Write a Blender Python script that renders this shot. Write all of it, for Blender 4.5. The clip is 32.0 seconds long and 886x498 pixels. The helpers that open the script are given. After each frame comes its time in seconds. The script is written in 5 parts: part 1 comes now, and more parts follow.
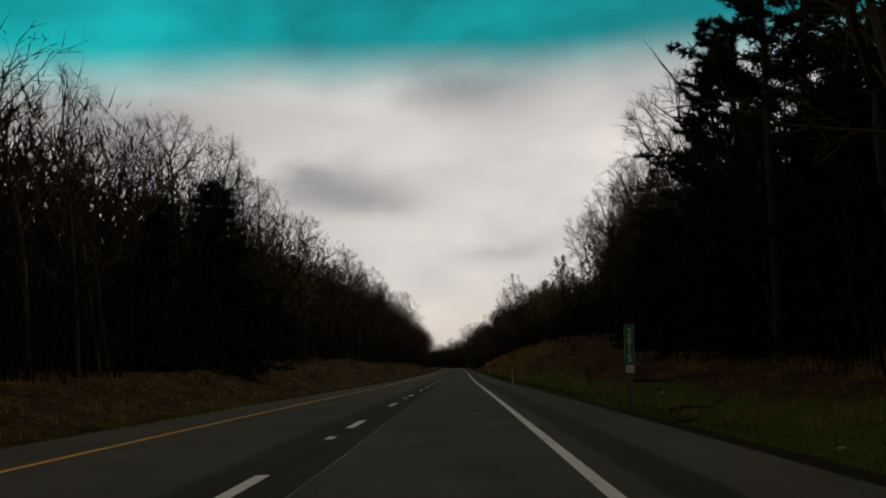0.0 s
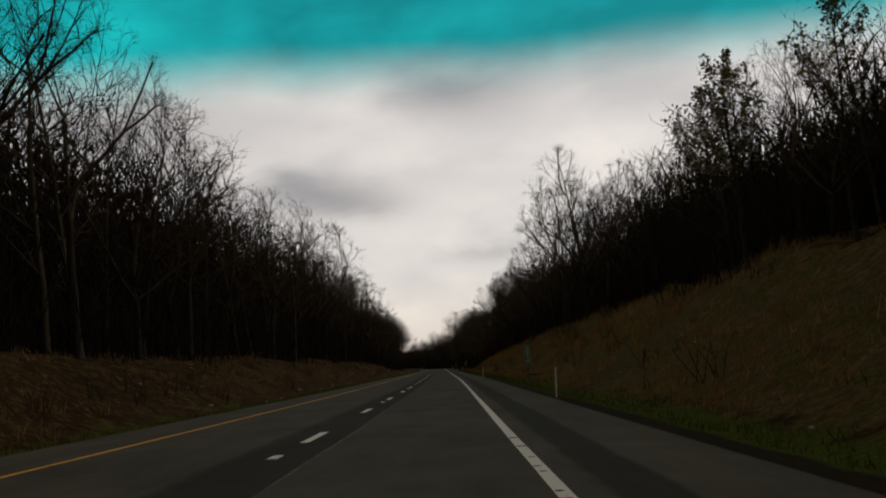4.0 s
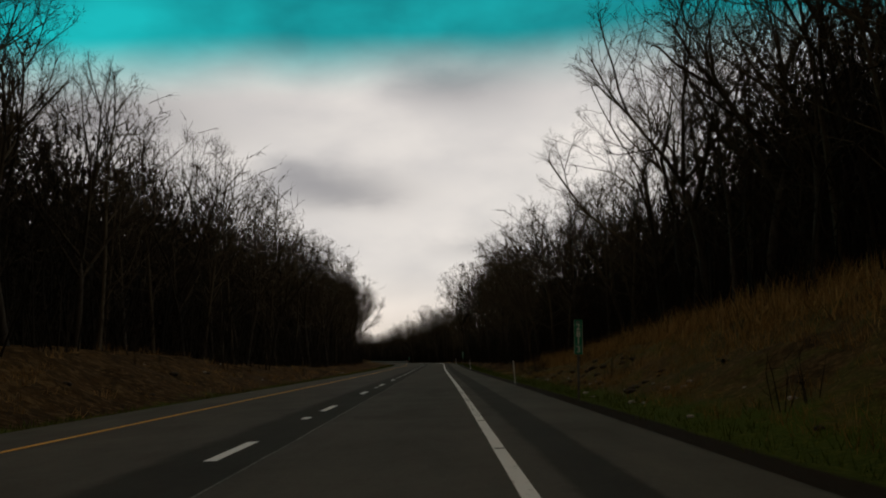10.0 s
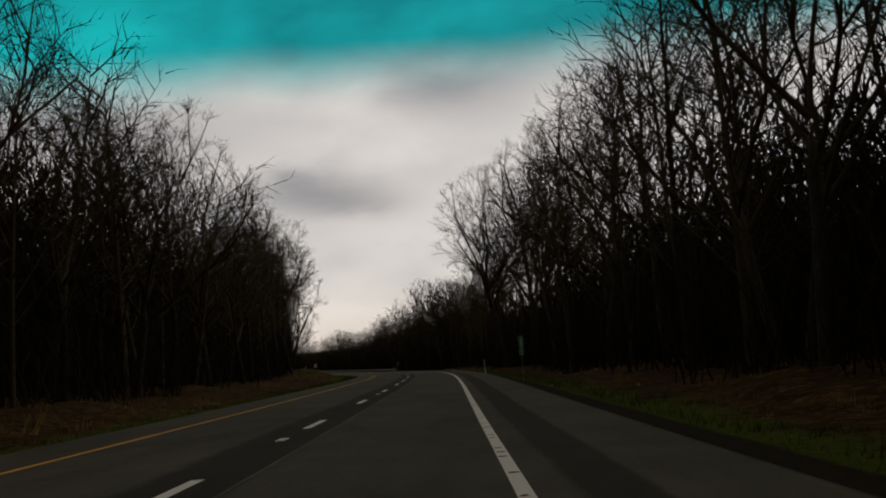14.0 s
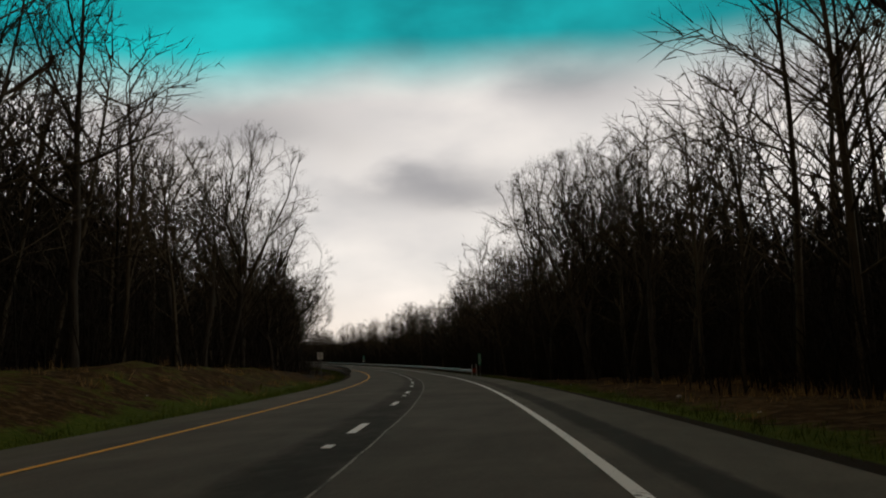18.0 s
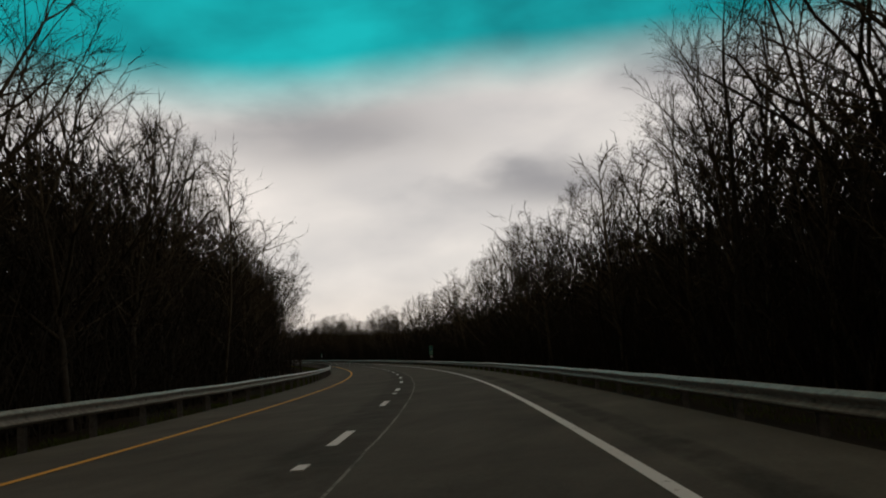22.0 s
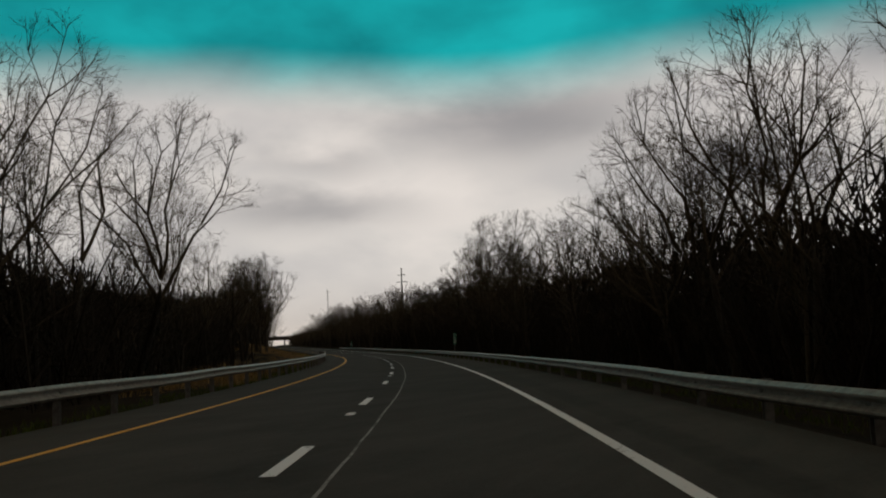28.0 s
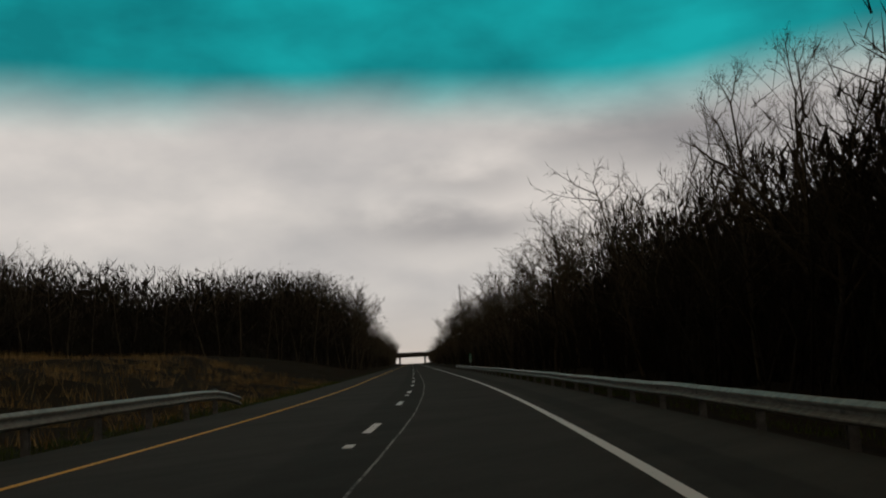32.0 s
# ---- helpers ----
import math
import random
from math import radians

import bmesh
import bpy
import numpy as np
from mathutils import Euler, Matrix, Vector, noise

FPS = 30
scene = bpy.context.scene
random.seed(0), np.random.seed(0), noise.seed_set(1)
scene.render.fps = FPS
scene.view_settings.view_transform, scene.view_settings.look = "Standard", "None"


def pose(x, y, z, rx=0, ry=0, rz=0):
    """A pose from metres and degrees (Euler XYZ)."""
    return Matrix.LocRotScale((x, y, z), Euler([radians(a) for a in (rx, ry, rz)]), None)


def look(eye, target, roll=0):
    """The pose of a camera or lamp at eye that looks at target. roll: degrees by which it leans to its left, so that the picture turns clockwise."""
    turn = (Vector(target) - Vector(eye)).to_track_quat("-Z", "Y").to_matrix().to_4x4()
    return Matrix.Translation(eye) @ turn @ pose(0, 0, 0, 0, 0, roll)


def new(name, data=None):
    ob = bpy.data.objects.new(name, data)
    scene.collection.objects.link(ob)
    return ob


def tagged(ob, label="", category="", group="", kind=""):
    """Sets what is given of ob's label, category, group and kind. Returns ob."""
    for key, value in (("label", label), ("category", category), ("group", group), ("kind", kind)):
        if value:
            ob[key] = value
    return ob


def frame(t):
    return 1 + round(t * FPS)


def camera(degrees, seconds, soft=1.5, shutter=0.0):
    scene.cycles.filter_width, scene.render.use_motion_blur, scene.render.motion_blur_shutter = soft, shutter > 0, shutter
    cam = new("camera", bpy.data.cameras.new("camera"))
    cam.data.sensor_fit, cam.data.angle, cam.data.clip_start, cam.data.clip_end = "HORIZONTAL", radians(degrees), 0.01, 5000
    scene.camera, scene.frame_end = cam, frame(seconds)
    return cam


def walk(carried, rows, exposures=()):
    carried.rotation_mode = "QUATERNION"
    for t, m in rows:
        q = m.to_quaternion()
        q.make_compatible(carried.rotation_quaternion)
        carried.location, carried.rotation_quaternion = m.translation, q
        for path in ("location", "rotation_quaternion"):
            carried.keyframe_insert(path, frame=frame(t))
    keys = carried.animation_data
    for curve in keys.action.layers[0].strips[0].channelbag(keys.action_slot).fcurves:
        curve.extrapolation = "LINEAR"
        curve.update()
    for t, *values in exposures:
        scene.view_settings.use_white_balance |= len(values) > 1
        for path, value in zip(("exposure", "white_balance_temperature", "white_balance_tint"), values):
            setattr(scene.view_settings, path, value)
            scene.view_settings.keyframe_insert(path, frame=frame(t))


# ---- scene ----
FOV = 46.3
cam = camera(FOV, 32.0, soft=2.0, shutter=0.02)

# ---- the road's line: bend and grade along it, in metres from the start ----
SPEED = 32.05
KAPPA = [-0.125, -0.011, 0.023, -0.11, -0.013, 0.149, 0.116, -0.073, -0.016, 0.074, 0.016, -0.108, -0.089, 0.678, 1.343, 1.046, 0.983, 0.932, 0.988, 1.267, 1.077, 0.866, 1.029, 1.166, 0.913, 1.043, 1.142, 0.613, -0.073]  # bend, per kilometre, every 40 m
SAG = [-0.139, -0.072, 0.047, 0.037, 0.032, 0.048, -0.057, 0.025, 0.018, -0.049, 0.039, 0.034, 0.072, -0.058, -0.101, 0.071, -0.047, 0.149, 0.073, 0.044, 0.046, 0.08, 0.038, 0.055, 0.051, 0.019, 0.094, 0.059, -0.065]  # change of grade, per kilometre, every 40 m
ROWS = [
    (0.0, 2.29, 0.81, 6.43, 1.69),
    (1.0, 2.42, 0.48, 6.89, 2.26),
    (2.0, 2.37, 0.25, 7.09, 0.28),
    (3.0, 2.45, 0.61, 7.09, 2.09),
    (4.0, 2.66, 0.31, 6.61, 3.00),
    (7.0, 2.71, 0.31, 6.24, 1.04),
    (8.0, 2.84, 0.26, 6.01, 1.73),
    (9.0, 2.88, 0.26, 5.96, 2.64),
    (10.0, 2.92, -0.14, 6.05, 1.78),
    (11.0, 2.88, 0.07, 6.13, 1.37),
    (12.0, 2.84, -0.24, 6.18, 1.82),
    (13.0, 3.06, -0.44, 6.20, 1.94),
    (14.0, 3.05, 0.21, 6.24, 4.06),
    (14.5, 3.11, 0.74, 6.53, 2.60),
    (16.5, 2.63, 2.37, 7.11, 3.68),
    (17.0, 2.60, 2.66, 7.07, 3.31),
    (18.0, 2.27, 2.38, 6.36, 1.84),
    (19.0, 1.96, 1.89, 5.53, 2.34),
    (20.0, 1.81, 1.83, 5.87, 3.14),
    (21.0, 1.90, 1.41, 6.06, 3.40),
    (22.0, 1.97, 1.40, 6.05, 3.64),
    (23.0, 1.98, 1.63, 6.18, 3.40),
    (24.0, 1.86, 1.57, 6.30, 4.05),
    (25.0, 2.00, 2.04, 6.09, 4.33),
    (28.0, 1.86, 0.96, 5.41, 2.54),
    (29.0, 2.09, 2.44, 6.01, 3.48),
    (30.0, 2.15, 2.41, 5.70, 2.91),
    (31.0, 1.96, 2.08, 6.10, 1.78),
    (32.0, 1.87, 1.94, 6.39, 2.97),
]
EYE = 1.190
STEP = 2.0
LINE_S = np.arange(-120, 2200, STEP)
_knots = np.arange(len(KAPPA)) * 40.0
_bend = np.interp(LINE_S, _knots, np.array(KAPPA) * 1e-3, left=0.0, right=0.0)
_sag = np.interp(LINE_S, _knots, np.array(SAG) * 1e-3, left=0.0, right=0.0)
_o = int(np.searchsorted(LINE_S, 0))
HEAD = np.cumsum(_bend) * STEP
HEAD -= HEAD[_o]
GRADE = np.cumsum(_sag) * STEP
GRADE -= GRADE[_o]
LINE_X = np.cumsum(-np.sin(HEAD)) * STEP
LINE_Y = np.cumsum(np.cos(HEAD)) * STEP
LINE_Z = np.cumsum(GRADE) * STEP
LINE_X, LINE_Y, LINE_Z = LINE_X - LINE_X[_o], LINE_Y - LINE_Y[_o], LINE_Z - LINE_Z[_o]


def heading(s):
    return float(np.interp(s, LINE_S, HEAD))


def road_z(s):
    return float(np.interp(s, LINE_S, LINE_Z))


def place(s, lat, z=0.0):
    """World point at s metres along the road, lat metres right of the lane line, z above the road."""
    h = heading(s)
    return Vector((float(np.interp(s, LINE_S, LINE_X)) + lat * math.cos(h), float(np.interp(s, LINE_S, LINE_Y)) + lat * math.sin(h), road_z(s) + z))


def places(s, lat, z):
    h = np.interp(s, LINE_S, HEAD)
    return np.stack([np.interp(s, LINE_S, LINE_X) + lat * np.cos(h), np.interp(s, LINE_S, LINE_Y) + lat * np.sin(h), np.interp(s, LINE_S, LINE_Z) + z], -1)


# how far ahead of an even speed the car is, in metres
DRIFT = ([0, 2, 4, 9, 10.5, 12, 14, 17, 19, 32], [0.50, 0.0, -0.25, -0.30, 0.25, 0.40, 0.30, -0.20, -0.35, -0.40])


def station(t):
    return SPEED * t + float(np.interp(t, *DRIFT))


path = []
for t, lat, yaw, pitch, roll in ROWS:
    s = station(t)
    p = place(s, lat, EYE)
    grade = math.degrees(float(np.interp(s, LINE_S, GRADE)))
    path.append((t, pose(p.x, p.y, p.z, 90 + pitch + grade, roll, math.degrees(heading(s)) + yaw)))
walk(cam, path, [(0.0, 0.06), (2.0, 0.06), (4.0, 0.18), (7.0, 0.08), (9.0, 0.10), (10.0, 0.18), (12.0, 0.08), (14.0, 0.04), (17.0, 0.28), (19.0, 0.35), (21.0, 0.15), (25.0, 0.18), (28.0, -0.04), (30.0, -0.10), (32.0, -0.17)])

# ---- sky and light ----
world = bpy.data.worlds.new("sky")
scene.world = world
world.use_nodes = True
nt = world.node_tree
nt.nodes.clear()


def node(tree, kind):
    return tree.nodes.new(kind)


def maths(tree, op, a, b=None, clamp=False):
    n = tree.nodes.new("ShaderNodeMath")
    n.operation, n.use_clamp = op, clamp
    for i, v in enumerate((a, b)):
        if v is None:
            continue
        if isinstance(v, (int, float)):
            n.inputs[i].default_value = v
        else:
            tree.links.new(v, n.inputs[i])
    return n.outputs[0]


def ramp(tree, fac, stops, mode="LINEAR"):
    n = tree.nodes.new("ShaderNodeValToRGB")
    n.color_ramp.interpolation = mode
    el = n.color_ramp.elements
    while len(el) < len(stops):
        el.new(0.5)
    for e, (p, c) in zip(el, stops):
        e.position, e.color = p, (*c, 1) if len(c) == 3 else c
    tree.links.new(fac, n.inputs[0])
    return n.outputs[0]


def blend(tree, fac, a, b, mode="MIX"):
    n = tree.nodes.new("ShaderNodeMix")
    n.data_type, n.blend_type = "RGBA", mode
    for sock, v in ((n.inputs[0], fac), (n.inputs[6], a), (n.inputs[7], b)):
        if isinstance(v, (int, float)):
            sock.default_value = v
        elif isinstance(v, tuple):
            sock.default_value = (*v, 1) if len(v) == 3 else v
        else:
            tree.links.new(v, sock)
    return n.outputs[2]


def noise_tex(tree, vec, scale, detail=4.0, rough=0.55, distort=0.0):
    n = tree.nodes.new("ShaderNodeTexNoise")
    n.inputs["Scale"].default_value, n.inputs["Detail"].default_value = scale, detail
    n.inputs["Roughness"].default_value, n.inputs["Distortion"].default_value = rough, distort
    if vec is not None:
        tree.links.new(vec, n.inputs["Vector"])
    return n.outputs["Fac"]


def mapping(tree, vec, loc=(0, 0, 0), scale=(1, 1, 1), rot=(0, 0, 0)):
    n = tree.nodes.new("ShaderNodeMapping")
    n.inputs["Location"].default_value, n.inputs["Scale"].default_value, n.inputs["Rotation"].default_value = loc, scale, rot
    tree.links.new(vec, n.inputs["Vector"])
    return n.outputs[0]


SUN_EL, SUN_AZ = radians(38), radians(75)
coord = node(nt, "ShaderNodeTexCoord").outputs["Generated"]
split = node(nt, "ShaderNodeSeparateXYZ")
nt.links.new(coord, split.inputs[0])
up = split.outputs[2]
# soft grey cloud, squeezed towards the horizon
cloud_a = noise_tex(nt, mapping(nt, coord, (0.3, 0.1, 0.45), (1.6, 1.6, 3.2)), 2.2, 2.5, 0.45, 0.0)
cloud_b = noise_tex(nt, mapping(nt, coord, (2.0, 0.7, 1.1), (2.4, 2.4, 5.0)), 4.0, 4.5, 0.5, 0.1)
cover = maths(nt, "ADD", maths(nt, "MULTIPLY", cloud_a, 0.62), maths(nt, "MULTIPLY", cloud_b, 0.38))
grey = ramp(nt, cover, [(0.34, (0.485, 0.465, 0.452)), (0.45, (0.59, 0.555, 0.53)), (0.54, (0.675, 0.63, 0.59)), (0.64, (0.80, 0.735, 0.68))])
# darker banks of cloud: (azimuth to the left of north, elevation, width, height, depth), degrees
azim = maths(nt, "MULTIPLY", maths(nt, "ARCTAN2", maths(nt, "MULTIPLY", split.outputs[0], -1.0), split.outputs[1]), 57.2958)
elev = maths(nt, "MULTIPLY", maths(nt, "ARCSINE", up), 57.2958)
bearing, altitude = azim, elev
azim = maths(nt, "ADD", azim, maths(nt, "MULTIPLY", maths(nt, "SUBTRACT", cloud_b, 0.5), 7.0))
elev = maths(nt, "ADD", elev, maths(nt, "MULTIPLY", maths(nt, "SUBTRACT", cloud_b, 0.5), 3.0))
banks = None
for az, el, w, h, depth in ((6.8, 9.8, 4.2, 1.2, 0.80), (-2.0, 14.8, 3.5, 1.2, 0.65), (-2.6, 6.4, 3.0, 0.8, 0.40), (19.0, 13.3, 7.2, 2.3, 0.80), (31.5, 8.9, 5.5, 1.0, 0.62), (29.8, 11.4, 4.0, 1.1, 0.35)):
    x = maths(nt, "POWER", maths(nt, "DIVIDE", maths(nt, "SUBTRACT", azim, az), w), 2.0)
    y = maths(nt, "POWER", maths(nt, "DIVIDE", maths(nt, "SUBTRACT", elev, el), h), 2.0)
    b = maths(nt, "MULTIPLY", maths(nt, "EXPONENT", maths(nt, "MULTIPLY", maths(nt, "ADD", x, y), -1.0)), depth)
    banks = b if banks is None else maths(nt, "MAXIMUM", banks, b)
grey = blend(nt, banks, grey, (0.235, 0.226, 0.234))
# a warm pale glow low over the horizon
glow = ramp(nt, up, [(0.0, (1.0, 1.0, 1.0)), (0.10, (0.0, 0.0, 0.0))], "EASE")
low = blend(nt, maths(nt, "MULTIPLY", glow, 0.62), grey, (0.66, 0.55, 0.46))
# the blue-green part of the sky higher up
rim = ramp(nt, maths(nt, "DIVIDE", maths(nt, "ADD", bearing, 20.0), 80.0), [(0.0, (0.80,) * 3), (0.25, (0.785,) * 3), (0.375, (0.80,) * 3), (0.56, (0.775,) * 3), (0.75, (0.785,) * 3), (1.0, (0.79,) * 3)])
edge = maths(nt, "SUBTRACT", altitude, maths(nt, "MULTIPLY", rim, 20.0))
edge = maths(nt, "ADD", edge, maths(nt, "MULTIPLY", maths(nt, "SUBTRACT", cloud_a, 0.5), 3.2))
clear = ramp(nt, maths(nt, "DIVIDE", maths(nt, "ADD", edge, 5.0), 10.0), [(0.31, (0, 0, 0)), (0.69, (1, 1, 1))], "EASE")
teal = ramp(nt, cover, [(0.40, (0.0, 0.21, 0.225)), (0.62, (0.004, 0.42, 0.43))])
# the unseen sky overhead is set dark and brown to dim the ground
overhead = ramp(nt, up, [(0.38, (0, 0, 0)), (0.50, (1, 1, 1))], "EASE")
front = blend(nt, overhead, blend(nt, clear, low, teal), (0.196, 0.152, 0.102))
# the unseen sky behind, opposite the bright part, is darkened to dim tree faces
ahead = maths(nt, "ADD", maths(nt, "MULTIPLY", split.outputs[1], 0.95), maths(nt, "MULTIPLY", split.outputs[0], -0.30))
air = blend(nt, ramp(nt, ahead, [(0.0, (1, 1, 1)), (0.62, (0, 0, 0))], "EASE"), front, (0.126, 0.099, 0.066))
sky = node(nt, "ShaderNodeTexSky")
sky.sky_type, sky.sun_disc, sky.sun_elevation, sky.sun_rotation = "NISHITA", False, SUN_EL, SUN_AZ
bg_sky = node(nt, "ShaderNodeBackground")
bg_sky.inputs[1].default_value = 0.004
nt.links.new(sky.outputs[0], bg_sky.inputs[0])
bg_cloud = node(nt, "ShaderNodeBackground")
nt.links.new(air, bg_cloud.inputs[0])
both = node(nt, "ShaderNodeAddShader")
nt.links.new(bg_sky.outputs[0], both.inputs[0])
nt.links.new(bg_cloud.outputs[0], both.inputs[1])
out = node(nt, "ShaderNodeOutputWorld")
nt.links.new(both.outputs[0], out.inputs[0])

sun = new("sun", bpy.data.lights.new("sun", "SUN"))
sun.data.energy, sun.data.angle, sun.data.color = 0.25, radians(25), (1.0, 0.95, 0.88)
sun.matrix_world = look((math.sin(SUN_AZ) * 100, math.cos(SUN_AZ) * 100, 100 * math.tan(SUN_EL)), (0, 0, 0))

# ---- materials ----
def material(name, rough=0.9, metal=0.0, sheen=0.3):
    m = bpy.data.materials.new(name)
    m.use_nodes = True
    tree = m.node_tree
    bsdf = tree.nodes["Principled BSDF"]
    bsdf.inputs["Roughness"].default_value, bsdf.inputs["Metallic"].default_value = rough, metal
    bsdf.inputs["Specular IOR Level"].default_value = sheen
    pos = tree.nodes.new("ShaderNodeNewGeometry").outputs["Position"]
    return m, tree, bsdf, pos


def paint(tree, bsdf, colour):
    tree.links.new(colour, bsdf.inputs["Base Color"])


def bumpy(tree, bsdf, height, strength=0.3, distance=0.02):
    n = tree.nodes.new("ShaderNodeBump")
    n.inputs["Strength"].default_value, n.inputs["Distance"].default_value = strength, distance
    tree.links.new(height, n.inputs["Height"])
    tree.links.new(n.outputs[0], bsdf.inputs["Normal"])


def attribute(tree, name):
    n = tree.nodes.new("ShaderNodeAttribute")
    n.attribute_name = name
    return n.outputs["Fac"]


def chance(tree):
    return tree.nodes.new("ShaderNodeObjectInfo").outputs["Random"]


def asphalt(name, dark, light, patch=0.25):
    m, tree, bsdf, pos = material(name, 0.92, 0.0, 0.12)
    grit = noise_tex(tree, pos, 22.0, 6.0, 0.8)
    worn = noise_tex(tree, mapping(tree, pos, scale=(1.0, 0.2, 1.0), rot=(0, 0, -0.25)), 0.9, 6.0, 0.68, 0.3)
    stain = noise_tex(tree, pos, patch, 4.0, 0.6, 0.6)
    f = maths(tree, "ADD", maths(tree, "MULTIPLY", grit, 0.40), maths(tree, "ADD", maths(tree, "MULTIPLY", worn, 0.34), maths(tree, "MULTIPLY", stain, 0.26)))
    # the camera's changing brightness along the road is put into the asphalt colour
    camera_tone = attribute(tree, "camera_tone")
    lighter_tone = ramp(tree, f, [(0.36, tuple(1.28 * c for c in dark)), (0.64, tuple(1.28 * c for c in light))])
    darker_tone = ramp(tree, f, [(0.36, tuple(0.54 * c for c in dark)), (0.64, tuple(0.54 * c for c in light))])
    # tar sealed over the lane joint and along the edge line, worn through in places
    blot = noise_tex(tree, mapping(tree, pos, scale=(1.0, 0.45, 1.0)), 1.7, 5.0, 0.7, 0.2)
    tar = maths(tree, "ADD", attribute(tree, "seal"), maths(tree, "MULTIPLY", maths(tree, "SUBTRACT", blot, 0.5), 0.9))
    tar = maths(tree, "MULTIPLY", ramp(tree, tar, [(0.30, (0, 0, 0)), (0.78, (1, 1, 1))]), 0.92)
    sealed = ramp(tree, f, [(0.34, (0.019, 0.018, 0.0155)), (0.66, (0.050, 0.047, 0.041))])
    paint(tree, bsdf, blend(tree, tar, blend(tree, camera_tone, darker_tone, lighter_tone), sealed))
    bumpy(tree, bsdf, grit, 0.4, 0.006)
    return m


M_ROAD = asphalt("asphalt", (0.050, 0.0468, 0.0415), (0.130, 0.122, 0.107))
M_SEAL = asphalt("asphalt_dark", (0.024, 0.0205, 0.0155), (0.052, 0.045, 0.0345))
M_SHOULDER = asphalt("asphalt_shoulder", (0.054, 0.0515, 0.0435), (0.137, 0.131, 0.110))


def line_paint(name, colour, bare, wear):
    m, tree, bsdf, pos = material(name, 0.7)
    a = noise_tex(tree, pos, 9.0, 5.0, 0.7)
    b = noise_tex(tree, pos, 0.45, 3.0, 0.6)
    f = maths(tree, "ADD", maths(tree, "MULTIPLY", a, 0.6), maths(tree, "MULTIPLY", b, 0.4))
    paint(tree, bsdf, ramp(tree, f, [(wear, bare), (wear + 0.05, colour), (0.75, tuple(min(0.9, c * 1.15) for c in colour))]))
    bumpy(tree, bsdf, a, 0.2, 0.003)
    return m


M_WHITE = line_paint("white_road_paint", (0.87, 0.90, 0.92), (0.10, 0.098, 0.09), 0.36)
M_YELLOW = line_paint("yellow_road_paint", (0.84, 0.43, 0.070), (0.30, 0.16, 0.04), 0.37)
M_CRACK = line_paint("pale_joint", (0.29, 0.28, 0.255), (0.06, 0.057, 0.05), 0.45)
M_SEAM = line_paint("faint_joint", (0.150, 0.143, 0.128), (0.05, 0.047, 0.042), 0.46)

m, tree, bsdf, pos = material("ground_litter_and_grass", 1.0, 0.0, 0.04)
fine = noise_tex(tree, pos, 7.0, 6.0, 0.7)
mid = noise_tex(tree, pos, 0.6, 5.0, 0.6, 0.5)
wide = noise_tex(tree, pos, 0.07, 3.0, 0.5)
litter = ramp(tree, maths(tree, "ADD", maths(tree, "MULTIPLY", fine, 0.5), maths(tree, "MULTIPLY", mid, 0.5)), [(0.38, (0.015, 0.0085, 0.003)), (0.52, (0.052, 0.029, 0.0095)), (0.64, (0.13, 0.076, 0.028))])
patchy = noise_tex(tree, pos, 2.6, 6.0, 0.72, 0.3)
litter = blend(tree, ramp(tree, patchy, [(0.50, (0, 0, 0)), (0.62, (1, 1, 1))]), litter, (0.135, 0.088, 0.038))
litter = blend(tree, ramp(tree, patchy, [(0.36, (1, 1, 1)), (0.44, (0, 0, 0))]), litter, (0.022, 0.016, 0.008))
turf = ramp(tree, fine, [(0.30, (0.027, 0.047, 0.004)), (0.50, (0.064, 0.100, 0.009)), (0.70, (0.15, 0.155, 0.025))])
gravel = ramp(tree, noise_tex(tree, pos, 14.0, 4.0, 0.8), [(0.35, (0.013, 0.011, 0.008)), (0.65, (0.045, 0.038, 0.029))])
g = maths(tree, "ADD", attribute(tree, "verge"), maths(tree, "MULTIPLY", maths(tree, "SUBTRACT", mid, 0.5), 1.7), True)
g = ramp(tree, g, [(0.35, (0, 0, 0)), (0.62, (1, 1, 1))])
k = maths(tree, "ADD", attribute(tree, "gravel"), maths(tree, "MULTIPLY", maths(tree, "SUBTRACT", mid, 0.5), 0.5), True)
c = blend(tree, g, litter, turf)
c = blend(tree, ramp(tree, k, [(0.4, (0, 0, 0)), (0.6, (1, 1, 1))]), c, gravel)
bank = ramp(tree, maths(tree, "ADD", maths(tree, "MULTIPLY", patchy, 0.6), maths(tree, "MULTIPLY", fine, 0.4)), [(0.38, (0.055, 0.037, 0.014)), (0.48, (0.105, 0.070, 0.027)), (0.54, (0.160, 0.108, 0.044)), (0.62, (0.26, 0.185, 0.084))])
moss = maths(tree, "ADD", maths(tree, "MULTIPLY", mid, 0.55), maths(tree, "MULTIPLY", noise_tex(tree, pos, 1.5, 5.0, 0.7, 0.6), 0.45))
bank = blend(tree, ramp(tree, moss, [(0.47, (0, 0, 0)), (0.55, (0.85, 0.85, 0.85))]), bank, ramp(tree, fine, [(0.32, (0.034, 0.036, 0.009)), (0.5, (0.082, 0.082, 0.020)), (0.68, (0.18, 0.16, 0.048))]))
bare = maths(tree, "ADD", attribute(tree, "clay"), maths(tree, "MULTIPLY", maths(tree, "SUBTRACT", mid, 0.5), 1.2), True)
c = blend(tree, ramp(tree, bare, [(0.40, (0, 0, 0)), (0.70, (1, 1, 1))]), c, bank)
# ground made darker behind the guard rails and over the left field
dark_cover = maths(tree, "ADD", attribute(tree, "dark_ground"), maths(tree, "MULTIPLY", maths(tree, "SUBTRACT", patchy, 0.5), 1.6), True)
